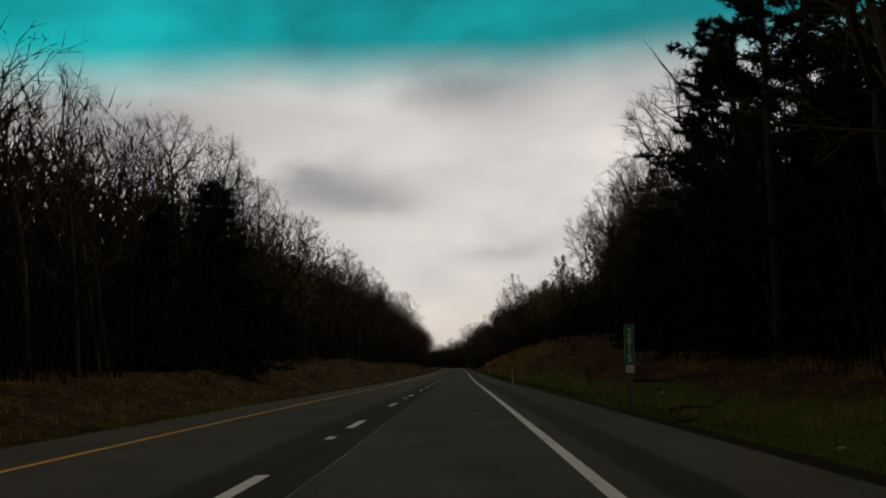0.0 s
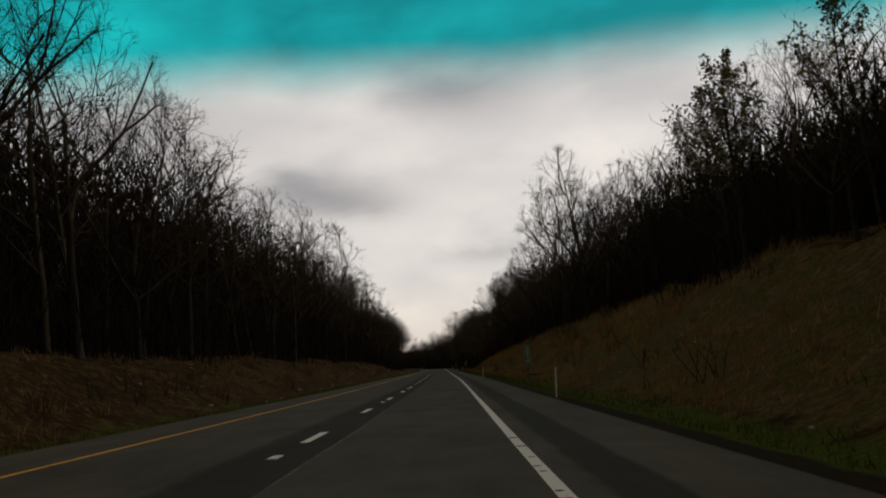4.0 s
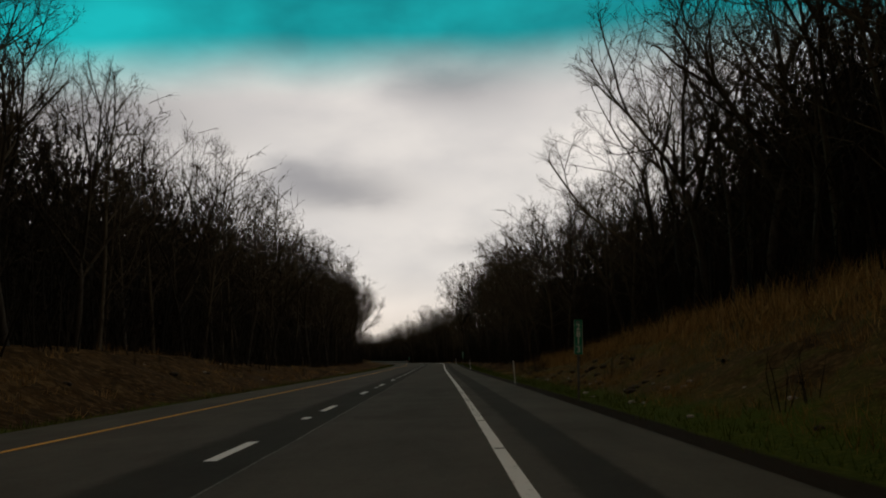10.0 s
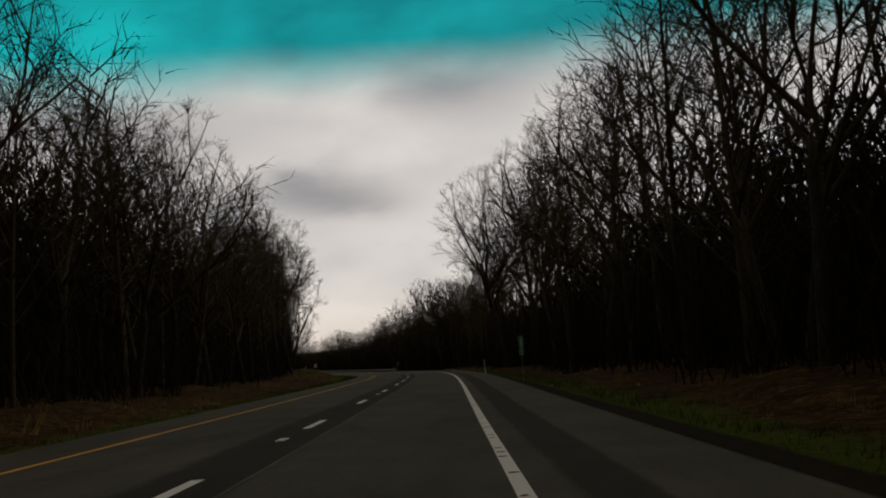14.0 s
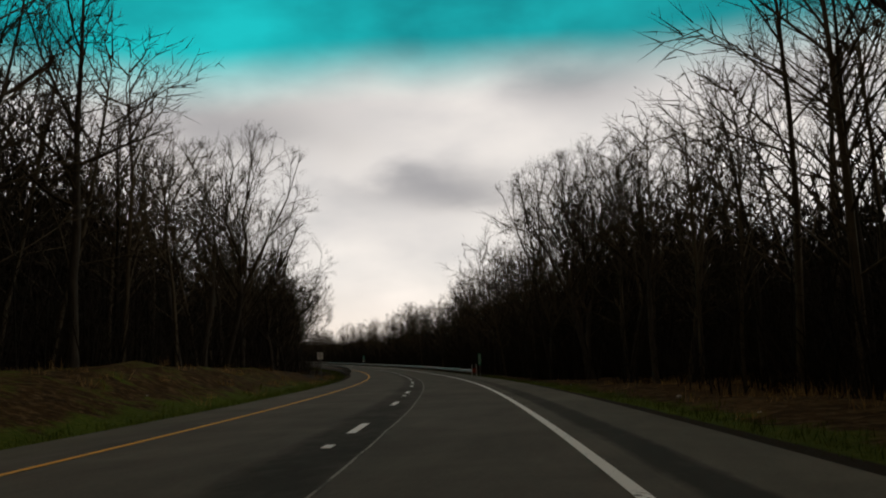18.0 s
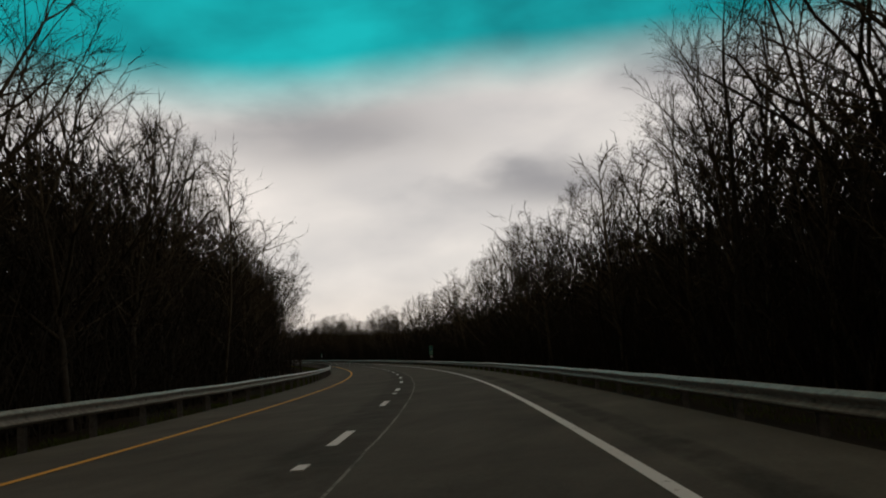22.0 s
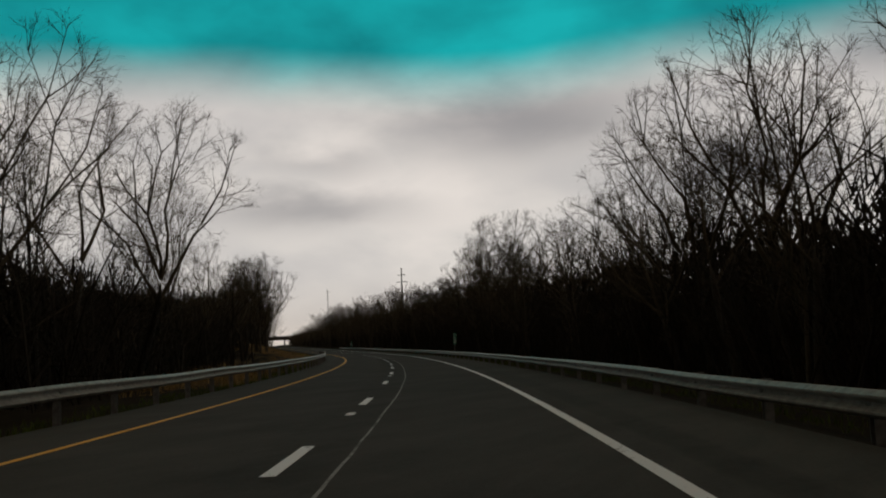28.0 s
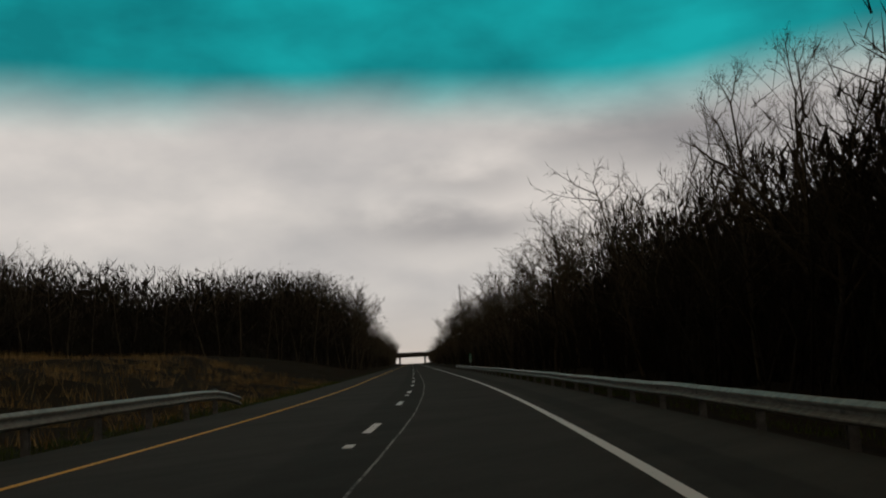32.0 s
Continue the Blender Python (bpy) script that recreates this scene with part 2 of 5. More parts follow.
c = blend(tree, ramp(tree, dark_cover, [(0.45, (0, 0, 0)), (0.75, (0.88, 0.88, 0.88))]), c, (0.014, 0.011, 0.007))
paint(tree, bsdf, blend(tree, ramp(tree, wide, [(0.35, (0.25, 0.25, 0.25)), (0.7, (0, 0, 0))]), c, (0.03, 0.021, 0.013)))
bumpy(tree, bsdf, maths(tree, "ADD", fine, maths(tree, "MULTIPLY", patchy, 1.5)), 0.7, 0.07)
M_GROUND = m


def bark_like(name, dark, light, scale=6.0):
    m, tree, bsdf, pos = material(name, 0.95, 0.0, 0.08)
    a = noise_tex(tree, mapping(tree, pos, scale=(1, 1, 0.25)), scale, 4.0, 0.65)
    f = maths(tree, "ADD", maths(tree, "MULTIPLY", a, 0.75), maths(tree, "MULTIPLY", chance(tree), 0.25))
    paint(tree, bsdf, ramp(tree, f, [(0.3, dark), (0.72, light)]))
    bumpy(tree, bsdf, a, 0.5, 0.02)
    return m


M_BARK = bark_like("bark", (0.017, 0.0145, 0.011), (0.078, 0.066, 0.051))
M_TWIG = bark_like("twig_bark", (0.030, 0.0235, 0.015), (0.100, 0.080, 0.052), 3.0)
# brush kept darker than bark, with the woods' shade put into its colour
M_SHADED_BRUSH = bark_like("shaded_brush_stems", (0.010, 0.0082, 0.0058), (0.038, 0.031, 0.022), 2.0)


def leaf_like(name, stops, scale=1.5):
    m, tree, bsdf, pos = material(name, 0.9, 0.0, 0.1)
    f = maths(tree, "ADD", maths(tree, "MULTIPLY", noise_tex(tree, pos, scale, 3.0, 0.6), 0.6), maths(tree, "MULTIPLY", tree.nodes.new("ShaderNodeNewGeometry").outputs["Random Per Island"], 0.4))
    paint(tree, bsdf, ramp(tree, f, stops))
    return m


M_NEEDLE = leaf_like("pine_needles", [(0.3, (0.010, 0.018, 0.008)), (0.7, (0.035, 0.052, 0.020))])
M_LEAF = leaf_like("young_leaves", [(0.3, (0.10, 0.10, 0.040)), (0.7, (0.28, 0.26, 0.12))])
M_DRY = leaf_like("dry_grass", [(0.25, (0.13, 0.074, 0.024)), (0.5, (0.37, 0.225, 0.078)), (0.8, (0.64, 0.44, 0.18))], 0.5)
M_GRASS = leaf_like("green_grass", [(0.3, (0.034, 0.055, 0.005)), (0.7, (0.108, 0.142, 0.018))], 0.6)


def plain(name, dark, light, rough=0.6, metal=0.0, scale=8.0):
    m, tree, bsdf, pos = material(name, rough, metal)
    a = noise_tex(tree, pos, scale, 5.0, 0.65)
    paint(tree, bsdf, ramp(tree, a, [(0.35, dark), (0.65, light)]))
    bumpy(tree, bsdf, a, 0.12, 0.004)
    return m


M_STEEL = plain("galvanised_steel", (0.17, 0.155, 0.132), (0.36, 0.332, 0.29), 0.45, 0.15, 5.0)
M_POST = plain("weathered_steel_post", (0.11, 0.106, 0.10), (0.23, 0.22, 0.205), 0.6, 0.2, 7.0)
M_GREEN = plain("green_sign_face", (0.006, 0.22, 0.115), (0.010, 0.28, 0.155), 0.4, 0.0, 4.0)
M_SIGNWHITE = plain("white_sign_face", (0.78, 0.78, 0.76), (0.88, 0.88, 0.86), 0.45, 0.0, 5.0)
M_BLUE = plain("blue_sign_face", (0.02, 0.05, 0.22), (0.03, 0.07, 0.28), 0.4)
M_ORANGE = plain("orange_red_sign_face", (0.62, 0.08, 0.02), (0.75, 0.12, 0.035), 0.45)
M_BLACK = plain("dark_backing", (0.012, 0.012, 0.012), (0.03, 0.03, 0.03), 0.6)
M_PLASTIC = plain("white_plastic_post", (0.78, 0.78, 0.75), (0.90, 0.90, 0.87), 0.55, 0.0, 6.0)
M_GREY = plain("dull_grey_lettering", (0.18, 0.18, 0.18), (0.26, 0.26, 0.26), 0.6)
M_CONCRETE = plain("bridge_concrete", (0.09, 0.085, 0.08), (0.17, 0.16, 0.15), 0.9, 0.0, 0.7)
M_GIRDER = plain("brown_girder_paint", (0.05, 0.035, 0.028), (0.09, 0.06, 0.045), 0.7, 0.0, 0.8)
M_WOOD = plain("grey_pole_wood", (0.07, 0.058, 0.048), (0.14, 0.12, 0.10), 0.9)
M_RUBBLE = plain("dark_rubble", (0.020, 0.016, 0.012), (0.075, 0.060, 0.045), 0.95, 0.0, 6.0)
M_STONE = plain("pale_stone", (0.30, 0.285, 0.265), (0.52, 0.50, 0.47), 0.9, 0.0, 9.0)
M_LITTER = plain("pale_litter", (0.5, 0.49, 0.47), (0.75, 0.74, 0.72), 0.7, 0.0, 9.0)


# ---- mesh helpers ----
def mesh_of(name, verts, faces, mat, smooth=False):
    me = bpy.data.meshes.new(name)
    me.from_pydata(verts, [], faces)
    me.materials.append(mat)
    if smooth:
        me.polygons.foreach_set("use_smooth", [True] * len(me.polygons))
    me.update()
    return me


def quick_mesh(name, verts, tris, mat):
    """A mesh of triangles from two arrays."""
    me = bpy.data.meshes.new(name)
    verts, tris = np.asarray(verts, dtype=np.float32), np.asarray(tris, dtype=np.int32)
    me.vertices.add(len(verts))
    me.vertices.foreach_set("co", verts.ravel())
    me.loops.add(tris.size)
    me.loops.foreach_set("vertex_index", tris.ravel())
    me.polygons.add(len(tris))
    me.polygons.foreach_set("loop_start", np.arange(0, tris.size, 3, dtype=np.int32))
    me.materials.append(mat)
    me.update(calc_edges=True)
    return me


def child(name, me, parent, label=""):
    ob = new(name, me)
    ob.parent = parent
    return tagged(ob, label) if label else ob


def part(name, bm, mat, parent, label=""):
    me = bpy.data.meshes.new(name)
    bm.to_mesh(me)
    bm.free()
    me.materials.append(mat)
    return child(name, me, parent, label)


def box(bm, size, at=(0, 0, 0), bevel=0.0, turn=None):
    geo = bmesh.ops.create_cube(bm, size=1.0)
    bmesh.ops.scale(bm, vec=size, verts=geo["verts"])
    if bevel:
        es = list({e for v in geo["verts"] for e in v.link_edges})
        r = bmesh.ops.bevel(bm, geom=es, offset=bevel, segments=1, affect="EDGES")
        vs = list({v for f in r["faces"] for v in f.verts} | {v for v in geo["verts"] if v.is_valid})
    else:
        vs = geo["verts"]
    if turn:
        bmesh.ops.rotate(bm, cent=(0, 0, 0), matrix=turn, verts=vs)
    bmesh.ops.translate(bm, vec=at, verts=vs)
    return bm


def rod(bm, r, z0, z1, at=(0, 0), sides=8):
    m = Matrix.Translation((at[0], at[1], (z0 + z1) / 2))
    bmesh.ops.create_cone(bm, cap_ends=True, segments=sides, radius1=r, radius2=r, depth=z1 - z0, matrix=m)
    return bm


def ribbon(name, s0, s1, lat0, lat1, z, mat, step=4.0, wobble=0.0, seed=0, thick=0.0, even=False):
    """A strip along the road between two offsets."""
    n = max(1, int(round((s1 - s0) / step)))
    s = np.linspace(s0, s1, n + 1)
    w = np.zeros(n + 1)
    w2 = np.zeros(n + 1)
    if wobble:
        w = np.array([noise.noise((x * 0.09, seed, 0.0)) + 0.6 * noise.noise((x * 0.6, seed, 5.0)) for x in s]) * wobble
        w2 = np.array([noise.noise((x * 0.09, seed + 9, 0.0)) + 0.6 * noise.noise((x * 0.6, seed + 9, 5.0)) for x in s]) * wobble
    if even:
        w2 = w
    a, b = places(s, lat0 + w, z), places(s, lat1 + w2, z)
    verts = np.concatenate([a, b])
    if thick:
        verts = np.concatenate([verts, places(s, lat0 + w, z - thick), places(s, lat1 + w2, z - thick)])
    m1 = n + 1
    faces = [(i, i + 1, m1 + i + 1, m1 + i) for i in range(n)]
    faces = [(f[0], f[3], f[2], f[1]) for f in faces]
    if thick:
        faces += [(i, i + 1, 2 * m1 + i + 1, 2 * m1 + i) for i in range(n)]
        faces += [(m1 + i + 1, m1 + i, 3 * m1 + i, 3 * m1 + i + 1) for i in range(n)]
        faces += [(0, 2 * m1, 3 * m1, m1), (n, m1 + n, 3 * m1 + n, 2 * m1 + n)]
    return mesh_of(name, verts.tolist(), faces, mat)


# ---- the ground ----
RIGHT_S = [-120, 20, 55, 100, 140, 280, 330, 370, 405, 440, 520, 650, 700, 1000, 1100, 2200]
RIGHT_H = [0.8, 1.0, 1.9, 4.2, 5.3, 5.3, 4.3, 3.0, 1.4, 0.5, 0.1, -0.3, -1.3, -1.3, 0.3, 0.5]
LEFT_S = [-120, 40, 120, 330, 400, 450, 570, 610, 668, 692, 720, 900, 980, 1040, 1150, 1300, 2200]
LEFT_H = [0.8, 1.0, 2.6, 2.7, 1.4, 0.4, 0.4, 1.2, 1.3, 0.5, -0.9, -0.9, 0.2, 2.2, 3.0, 1.5, 0.5]


def ease(x):
    x = np.clip(x, 0, 1)
    return x * x * (3 - 2 * x)


def ground_z(s, lat):
    """Height of the ground over the road at the same s."""
    s, lat = np.asarray(s, dtype=float), np.asarray(lat, dtype=float)
    hr, hl = np.interp(s, RIGHT_S, RIGHT_H), np.interp(s, LEFT_S, LEFT_H)
    r, l = lat - 6.35, -lat - 5.75
    wide = np.interp(s, [1000, 1040], [6.5, 15.0])
    zr = -0.10 - 0.18 * ease(r / 1.2) + (hr + 0.2) * ease((r - 1.0) / 10.5) + 0.10 * np.clip(r - 11, 0, 60) * np.interp(s, [400, 520], [1.0, 0.35])
    zl = -0.10 - 0.12 * ease(l / 1.2) + (hl + 0.2) * ease((l - 1.0) / wide) + 0.07 * np.clip(l - wide, 0, 60) * np.interp(s, [400, 520, 900, 1000], [1.0, 0.5, 0.4, 0.5])
    z = np.where(lat > 0, np.where(r > 0, zr, -0.06), np.where(l > 0, zl, -0.06))
    return z


def rough_z(s, lat):
    out_by = max(lat - 7.2, -lat - 6.8, 0.0)
    a = min(1.0, out_by / 4.0)
    return a * (0.5 * noise.noise((s * 0.08, lat * 0.12, 1.0)) + 0.26 * noise.noise((s * 0.35, lat * 0.4, 4.0)) + 0.20 * noise.noise((s * 0.7, lat * 0.7, 14.0)) + 0.10 * noise.noise((s * 1.5, lat * 1.2, 24.0)))


def stand(s, lat, sink=0.0):
    """The ground's own point at s, lat."""
    return place(s, lat, float(ground_z(s, lat)) + rough_z(s, lat) - sink)


s_rows = np.concatenate([np.arange(-118, 0, 3.0), np.arange(0, 450, 1.0), np.arange(450, 1200, 3.0), np.arange(1200, 2190, 20.0)])
lat_cols = np.concatenate([[-900, -450, -250, -160, -110, -80, -60], np.arange(-46, -26, 4), np.arange(-26, -12, 2.0), np.arange(-12, -6, 0.75), [-5.9, -5.6, 0, 6.0, 6.5], np.arange(7, 20, 0.75), np.arange(20, 30, 2.0), np.arange(30, 50, 4), [60, 80, 110, 160, 250, 450, 900]])
verts, verge, grav, dark_ground, clay = [], [], [], [], []
for s in s_rows:
    zz = ground_z(np.full(len(lat_cols), s), lat_cols)
    pts = places(np.full(len(lat_cols), s), lat_cols, zz)
    for p, lat in zip(pts, lat_cols):
        p[2] += rough_z(float(s), float(lat))
        verts.append(tuple(p))
        d = lat - 6.3 if lat > 0 else -lat - 5.8
        reach = float(np.interp(s, [112, 145, 265, 290, 340, 360], [3.4, 1.5, 1.5, 3.0, 3.0, 1.5])) if lat > 0 else 1.0
        grassy = 1.0 if 0.6 < d < reach else max(0.0, 0.85 - (d - reach) / 2.6) if d >= reach else 0.1
        if lat < 0 and s < 430:
            grassy *= 0.62
        if lat < 0 and 560 < s < 670:
            grassy = min(1.0, grassy + 0.3)
        if (lat > 0 and s > 690) or (lat < 0 and 720 < s < 930):
            grassy *= 0.3
        verge.append(grassy)
        clay.append(float(np.interp(s, [112, 150, 255, 285, 340, 360, 400, 430], [0, 1, 1, 0.6, 0.6, 0.9, 0.9, 0])) * float(np.interp(d, [1.6, 3.0, 8.5, 10.5], [0, 1, 1, 0])) if lat > 0 else 0.0)
        dark_ground.append(1.0 if (lat > 0 and s > 684 and d > 0.3) or (lat < 0 and 716 < s < 945 and d > 0.3) else 0.80 if lat < 0 and s > 944 else 0.0)
        if lat < 0 and 672 < s < 708 and d < 6.5:
            d = 0.5 + 0.12 * abs(s - 690) / 3
        grav.append(1.0 if d < 0.55 else max(0.0, 1.0 - (d - 0.55) / 0.8))
nc = len(lat_cols)
faces = [(i * nc + j, i * nc + j + 1, (i + 1) * nc + j + 1, (i + 1) * nc + j) for i in range(len(s_rows) - 1) for j in range(nc - 1)]
me = mesh_of("ground", verts, faces, M_GROUND, True)
for key, values in (("verge", verge), ("gravel", grav), ("dark_ground", dark_ground), ("clay", clay)):
    me.attributes.new(key, "FLOAT", "POINT").data.foreach_set("value", values)
ground = tagged(new("ground", me), "brown leaf litter and green verge grass beside a road", "ground", kind="structure")

# ---- the road ----
ROAD_END = 2150.0


def paving(name, z, mat, columns, wave=0.0):
    """A slab along the road from columns of (lat, how much tar), with its edges turned down."""
    ss = np.arange(-110, ROAD_END + 1, 2.0)
    sway = np.array([noise.noise((x * 0.06, 11.0, 0.0)) + 0.5 * noise.noise((x * 0.4, 11.0, 5.0)) for x in ss])
    cols = [(columns[0][0], 0.0, z - 0.12)] + [(lat, tar, z) for lat, tar in columns] + [(columns[-1][0], 0.0, z - 0.12)]
    grid, tars = [], []
    for k, (lat, tar, level) in enumerate(cols):
        edge = 0.0 if k < 2 or k > len(cols) - 3 else wave
        grid.append(places(ss, lat + edge * sway, level))
        tars.append(tar * np.interp(ss, [520, 660, 950, 1000], [1.0, 0.5, 0.5, 0.95]))
    n = len(ss)
    faces = [(j * n + i, (j + 1) * n + i, (j + 1) * n + i + 1, j * n + i + 1) for j in range(len(cols) - 1) for i in range(n - 1)]
    me = mesh_of(name, np.concatenate(grid).tolist(), faces, mat)
    # that brightness along the road: lightest in the bend, darkest past 930 m
    camera_tone = np.interp(ss, [470, 600, 830, 930], [0.62, 1.0, 1.0, 0.0])
    me.attributes.new("camera_tone", "FLOAT", "POINT").data.foreach_set("value", np.tile(camera_tone, len(cols)))
    me.attributes.new("seal", "FLOAT", "POINT").data.foreach_set("value", np.concatenate(tars))
    return me


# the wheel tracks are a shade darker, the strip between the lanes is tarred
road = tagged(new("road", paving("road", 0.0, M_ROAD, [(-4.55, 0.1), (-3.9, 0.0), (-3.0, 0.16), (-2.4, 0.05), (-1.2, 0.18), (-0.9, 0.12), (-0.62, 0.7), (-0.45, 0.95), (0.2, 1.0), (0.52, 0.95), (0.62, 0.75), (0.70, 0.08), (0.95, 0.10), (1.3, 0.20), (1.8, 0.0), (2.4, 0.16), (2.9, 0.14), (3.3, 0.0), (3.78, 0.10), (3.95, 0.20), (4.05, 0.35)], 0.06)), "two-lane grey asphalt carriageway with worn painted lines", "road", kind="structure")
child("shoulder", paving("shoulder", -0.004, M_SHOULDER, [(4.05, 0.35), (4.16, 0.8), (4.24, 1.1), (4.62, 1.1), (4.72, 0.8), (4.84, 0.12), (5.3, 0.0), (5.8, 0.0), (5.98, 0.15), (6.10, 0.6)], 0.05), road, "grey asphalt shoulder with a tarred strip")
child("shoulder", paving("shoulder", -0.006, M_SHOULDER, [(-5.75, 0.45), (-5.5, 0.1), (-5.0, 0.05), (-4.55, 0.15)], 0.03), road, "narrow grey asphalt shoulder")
child("joint", ribbon("joint", -60, 540, 0.62, 0.66, 0.008, M_SEAM, 1.0, 0.05, 20, even=True), road, "faint seam along the sealed strip")
child("joint", ribbon("joint", 540, 1250, 0.62, 0.66, 0.008, M_CRACK, 1.0, 0.05, 20, even=True), road, "pale crack along the sealed strip")
child("edge_line", ribbon("edge_line", -110, ROAD_END, 3.565, 3.725, 0.009, M_WHITE, 2.0, 0.008, 31), road, "worn white edge line")
child("edge_line", ribbon("edge_line", -110, ROAD_END, -3.735, -3.595, 0.009, M_YELLOW, 2.0, 0.008, 41), road, "yellow edge line")
DASH, FIRST = 12.468, 11.1
for i in range(-8, 100):
    s = FIRST + DASH * i
    child("lane_dash", ribbon("lane_dash", s - 1.55, s + 1.55, -0.085, 0.085, 0.009, M_WHITE, 1.0, 0.006, i), road)
    if i % 2 == 0:
        child("lane_marker", ribbon("lane_marker", s + 0.63 * DASH - 0.32, s + 0.63 * DASH + 0.32, -0.08, 0.07, 0.016, M_WHITE, 0.3, 0.0, i, 0.012), road)
child("lane_line", ribbon("lane_line", FIRST + DASH * 100, ROAD_END, -0.06, 0.06, 0.009, M_CRACK, 4.0), road)
child("repair_patch", ribbon("repair_patch", 1005.5, 1006.3, -1.85, -0.4, 0.007, M_SEAM, 0.4, 0.05, 61), road, "pale worn patch across the lane")
# worn dark cuts of the rumble strip along the edge line
vs, fs = [], []
for i in range(840):
    s = 45.0 + 0.61 * i
    if 0.7 * noise.noise((s * 0.035, 3.0, 0.0)) + 0.8 * noise.noise((s * 1.3, 8.0, 0.0)) < 0.10:
        continue
    a, w = 3.585 + 0.04 * noise.noise((s * 3.1, 1.0, 0.0)), 0.01 + 0.14 * abs(noise.noise((s * 2.3, 5.0, 0.0)))
    k = len(vs)
    vs += [tuple(place(s, a, 0.013)), tuple(place(s + 0.02, a + w + 0.07, 0.013)), tuple(place(s + 0.10 + 0.6 * w, a + w + 0.05, 0.013)), tuple(place(s + 0.08 + 0.9 * w, a, 0.013))]
    fs.append((k, k + 1, k + 2, k + 3))
tagged(child("rumble_strip", mesh_of("rumble_strip", vs, fs, M_SEAL), road, "dark worn cuts along the white edge line"), kind="stuff")

# ---- guard rails ----
def rail_profile():
    """The folded section of a steel rail: (out, up)."""
    return [(-0.012, 0.156), (0.03, 0.149), (0.098, 0.100), (0.098, 0.076), (0.005, 0.018), (0.005, -0.018), (0.098, -0.076), (0.098, -0.100), (0.03, -0.149), (-0.012, -0.156)]


def guard_rail(s0, s1, lat, face, label, droop=False, height=0.55):
    """A steel rail on posts; face is +1 when the road lies towards greater lat."""
    thing = tagged(new("guardrail"), label, "guardrail", "guard rails beside the road")
    thing.matrix_world = Matrix.Translation(stand(s0, lat))
    inv = thing.matrix_world.inverted()
    prof = rail_profile()
    n = int((s1 - s0) / 3.81)
    for i in range(n):
        a = s0 + i * 3.81
        ss = np.linspace(a - 0.06, a + 3.81, 3)
        verts = []
        off = 0.003 * (i % 2)
        for s in ss:
            bend = 0.022 * noise.noise((s * 0.21, lat, 2.0)) + 0.012 * noise.noise((s * 0.9, lat, 5.0))
            lift = height + 0.030 * noise.noise((s * 0.13, lat, 7.0)) + 0.014 * noise.noise((s * 0.8, lat, 9.0))
            if droop and s > s1 - 6.0:
                lift -= 0.45 * ((s - s1 + 6.0) / 6.0) ** 2
            for o, u in prof:
                verts.append(tuple(inv @ place(s, lat + face * (o + 0.10 + bend + off), lift + u)))
            for o, u in reversed(prof):
                verts.append(tuple(inv @ place(s, lat + face * (o + 0.094 + bend + off), lift + u)))
        m = 2 * len(prof)
        faces = [(k * m + j, k * m + (j + 1) % m, (k + 1) * m + (j + 1) % m, (k + 1) * m + j) for k in range(2) for j in range(m)]
        faces += [tuple(range(m)), tuple(reversed(range(2 * m, 3 * m)))]
        child("rail_section", mesh_of("rail_section", verts, faces, M_STEEL), thing)
    bm = bmesh.new()
    box(bm, (0.13, 0.010, 1.15), (0, -0.06, height - 0.42))
    box(bm, (0.13, 0.010, 1.15), (0, 0.06, height - 0.42))
    box(bm, (0.008, 0.10, 1.15), (0, 0, height - 0.42))
    box(bm, (0.14, 0.12, 0.24), (face * 0.03, 0, height))
    post_me = bpy.data.meshes.new("post")
    bm.to_mesh(post_me)
    bm.free()
    post_me.materials.append(M_POST)
    for i in range(n):
        s = s0 + 0.2 + i * 3.81
        if droop and s > s1 - 4:
            continue
        ob = child("post", post_me, thing)
        ob.matrix_parent_inverse = Matrix.Identity(4)
        p = place(s, lat + face * 0.02, 0.0)
        ob.matrix_basis = inv @ pose(p.x, p.y, p.z, 0, 0, math.degrees(heading(s)) + 1.5 * noise.noise((s, lat, 0)))
    return thing


guard_rail(675.8, 1180.0, 6.47, -1, "galvanised steel guardrail on short posts along the shoulder", height=0.366)
guard_rail(712.0, 1063.0, -5.99, 1, "galvanised steel guardrail ending in a bent-down terminal", droop=True, height=0.605)


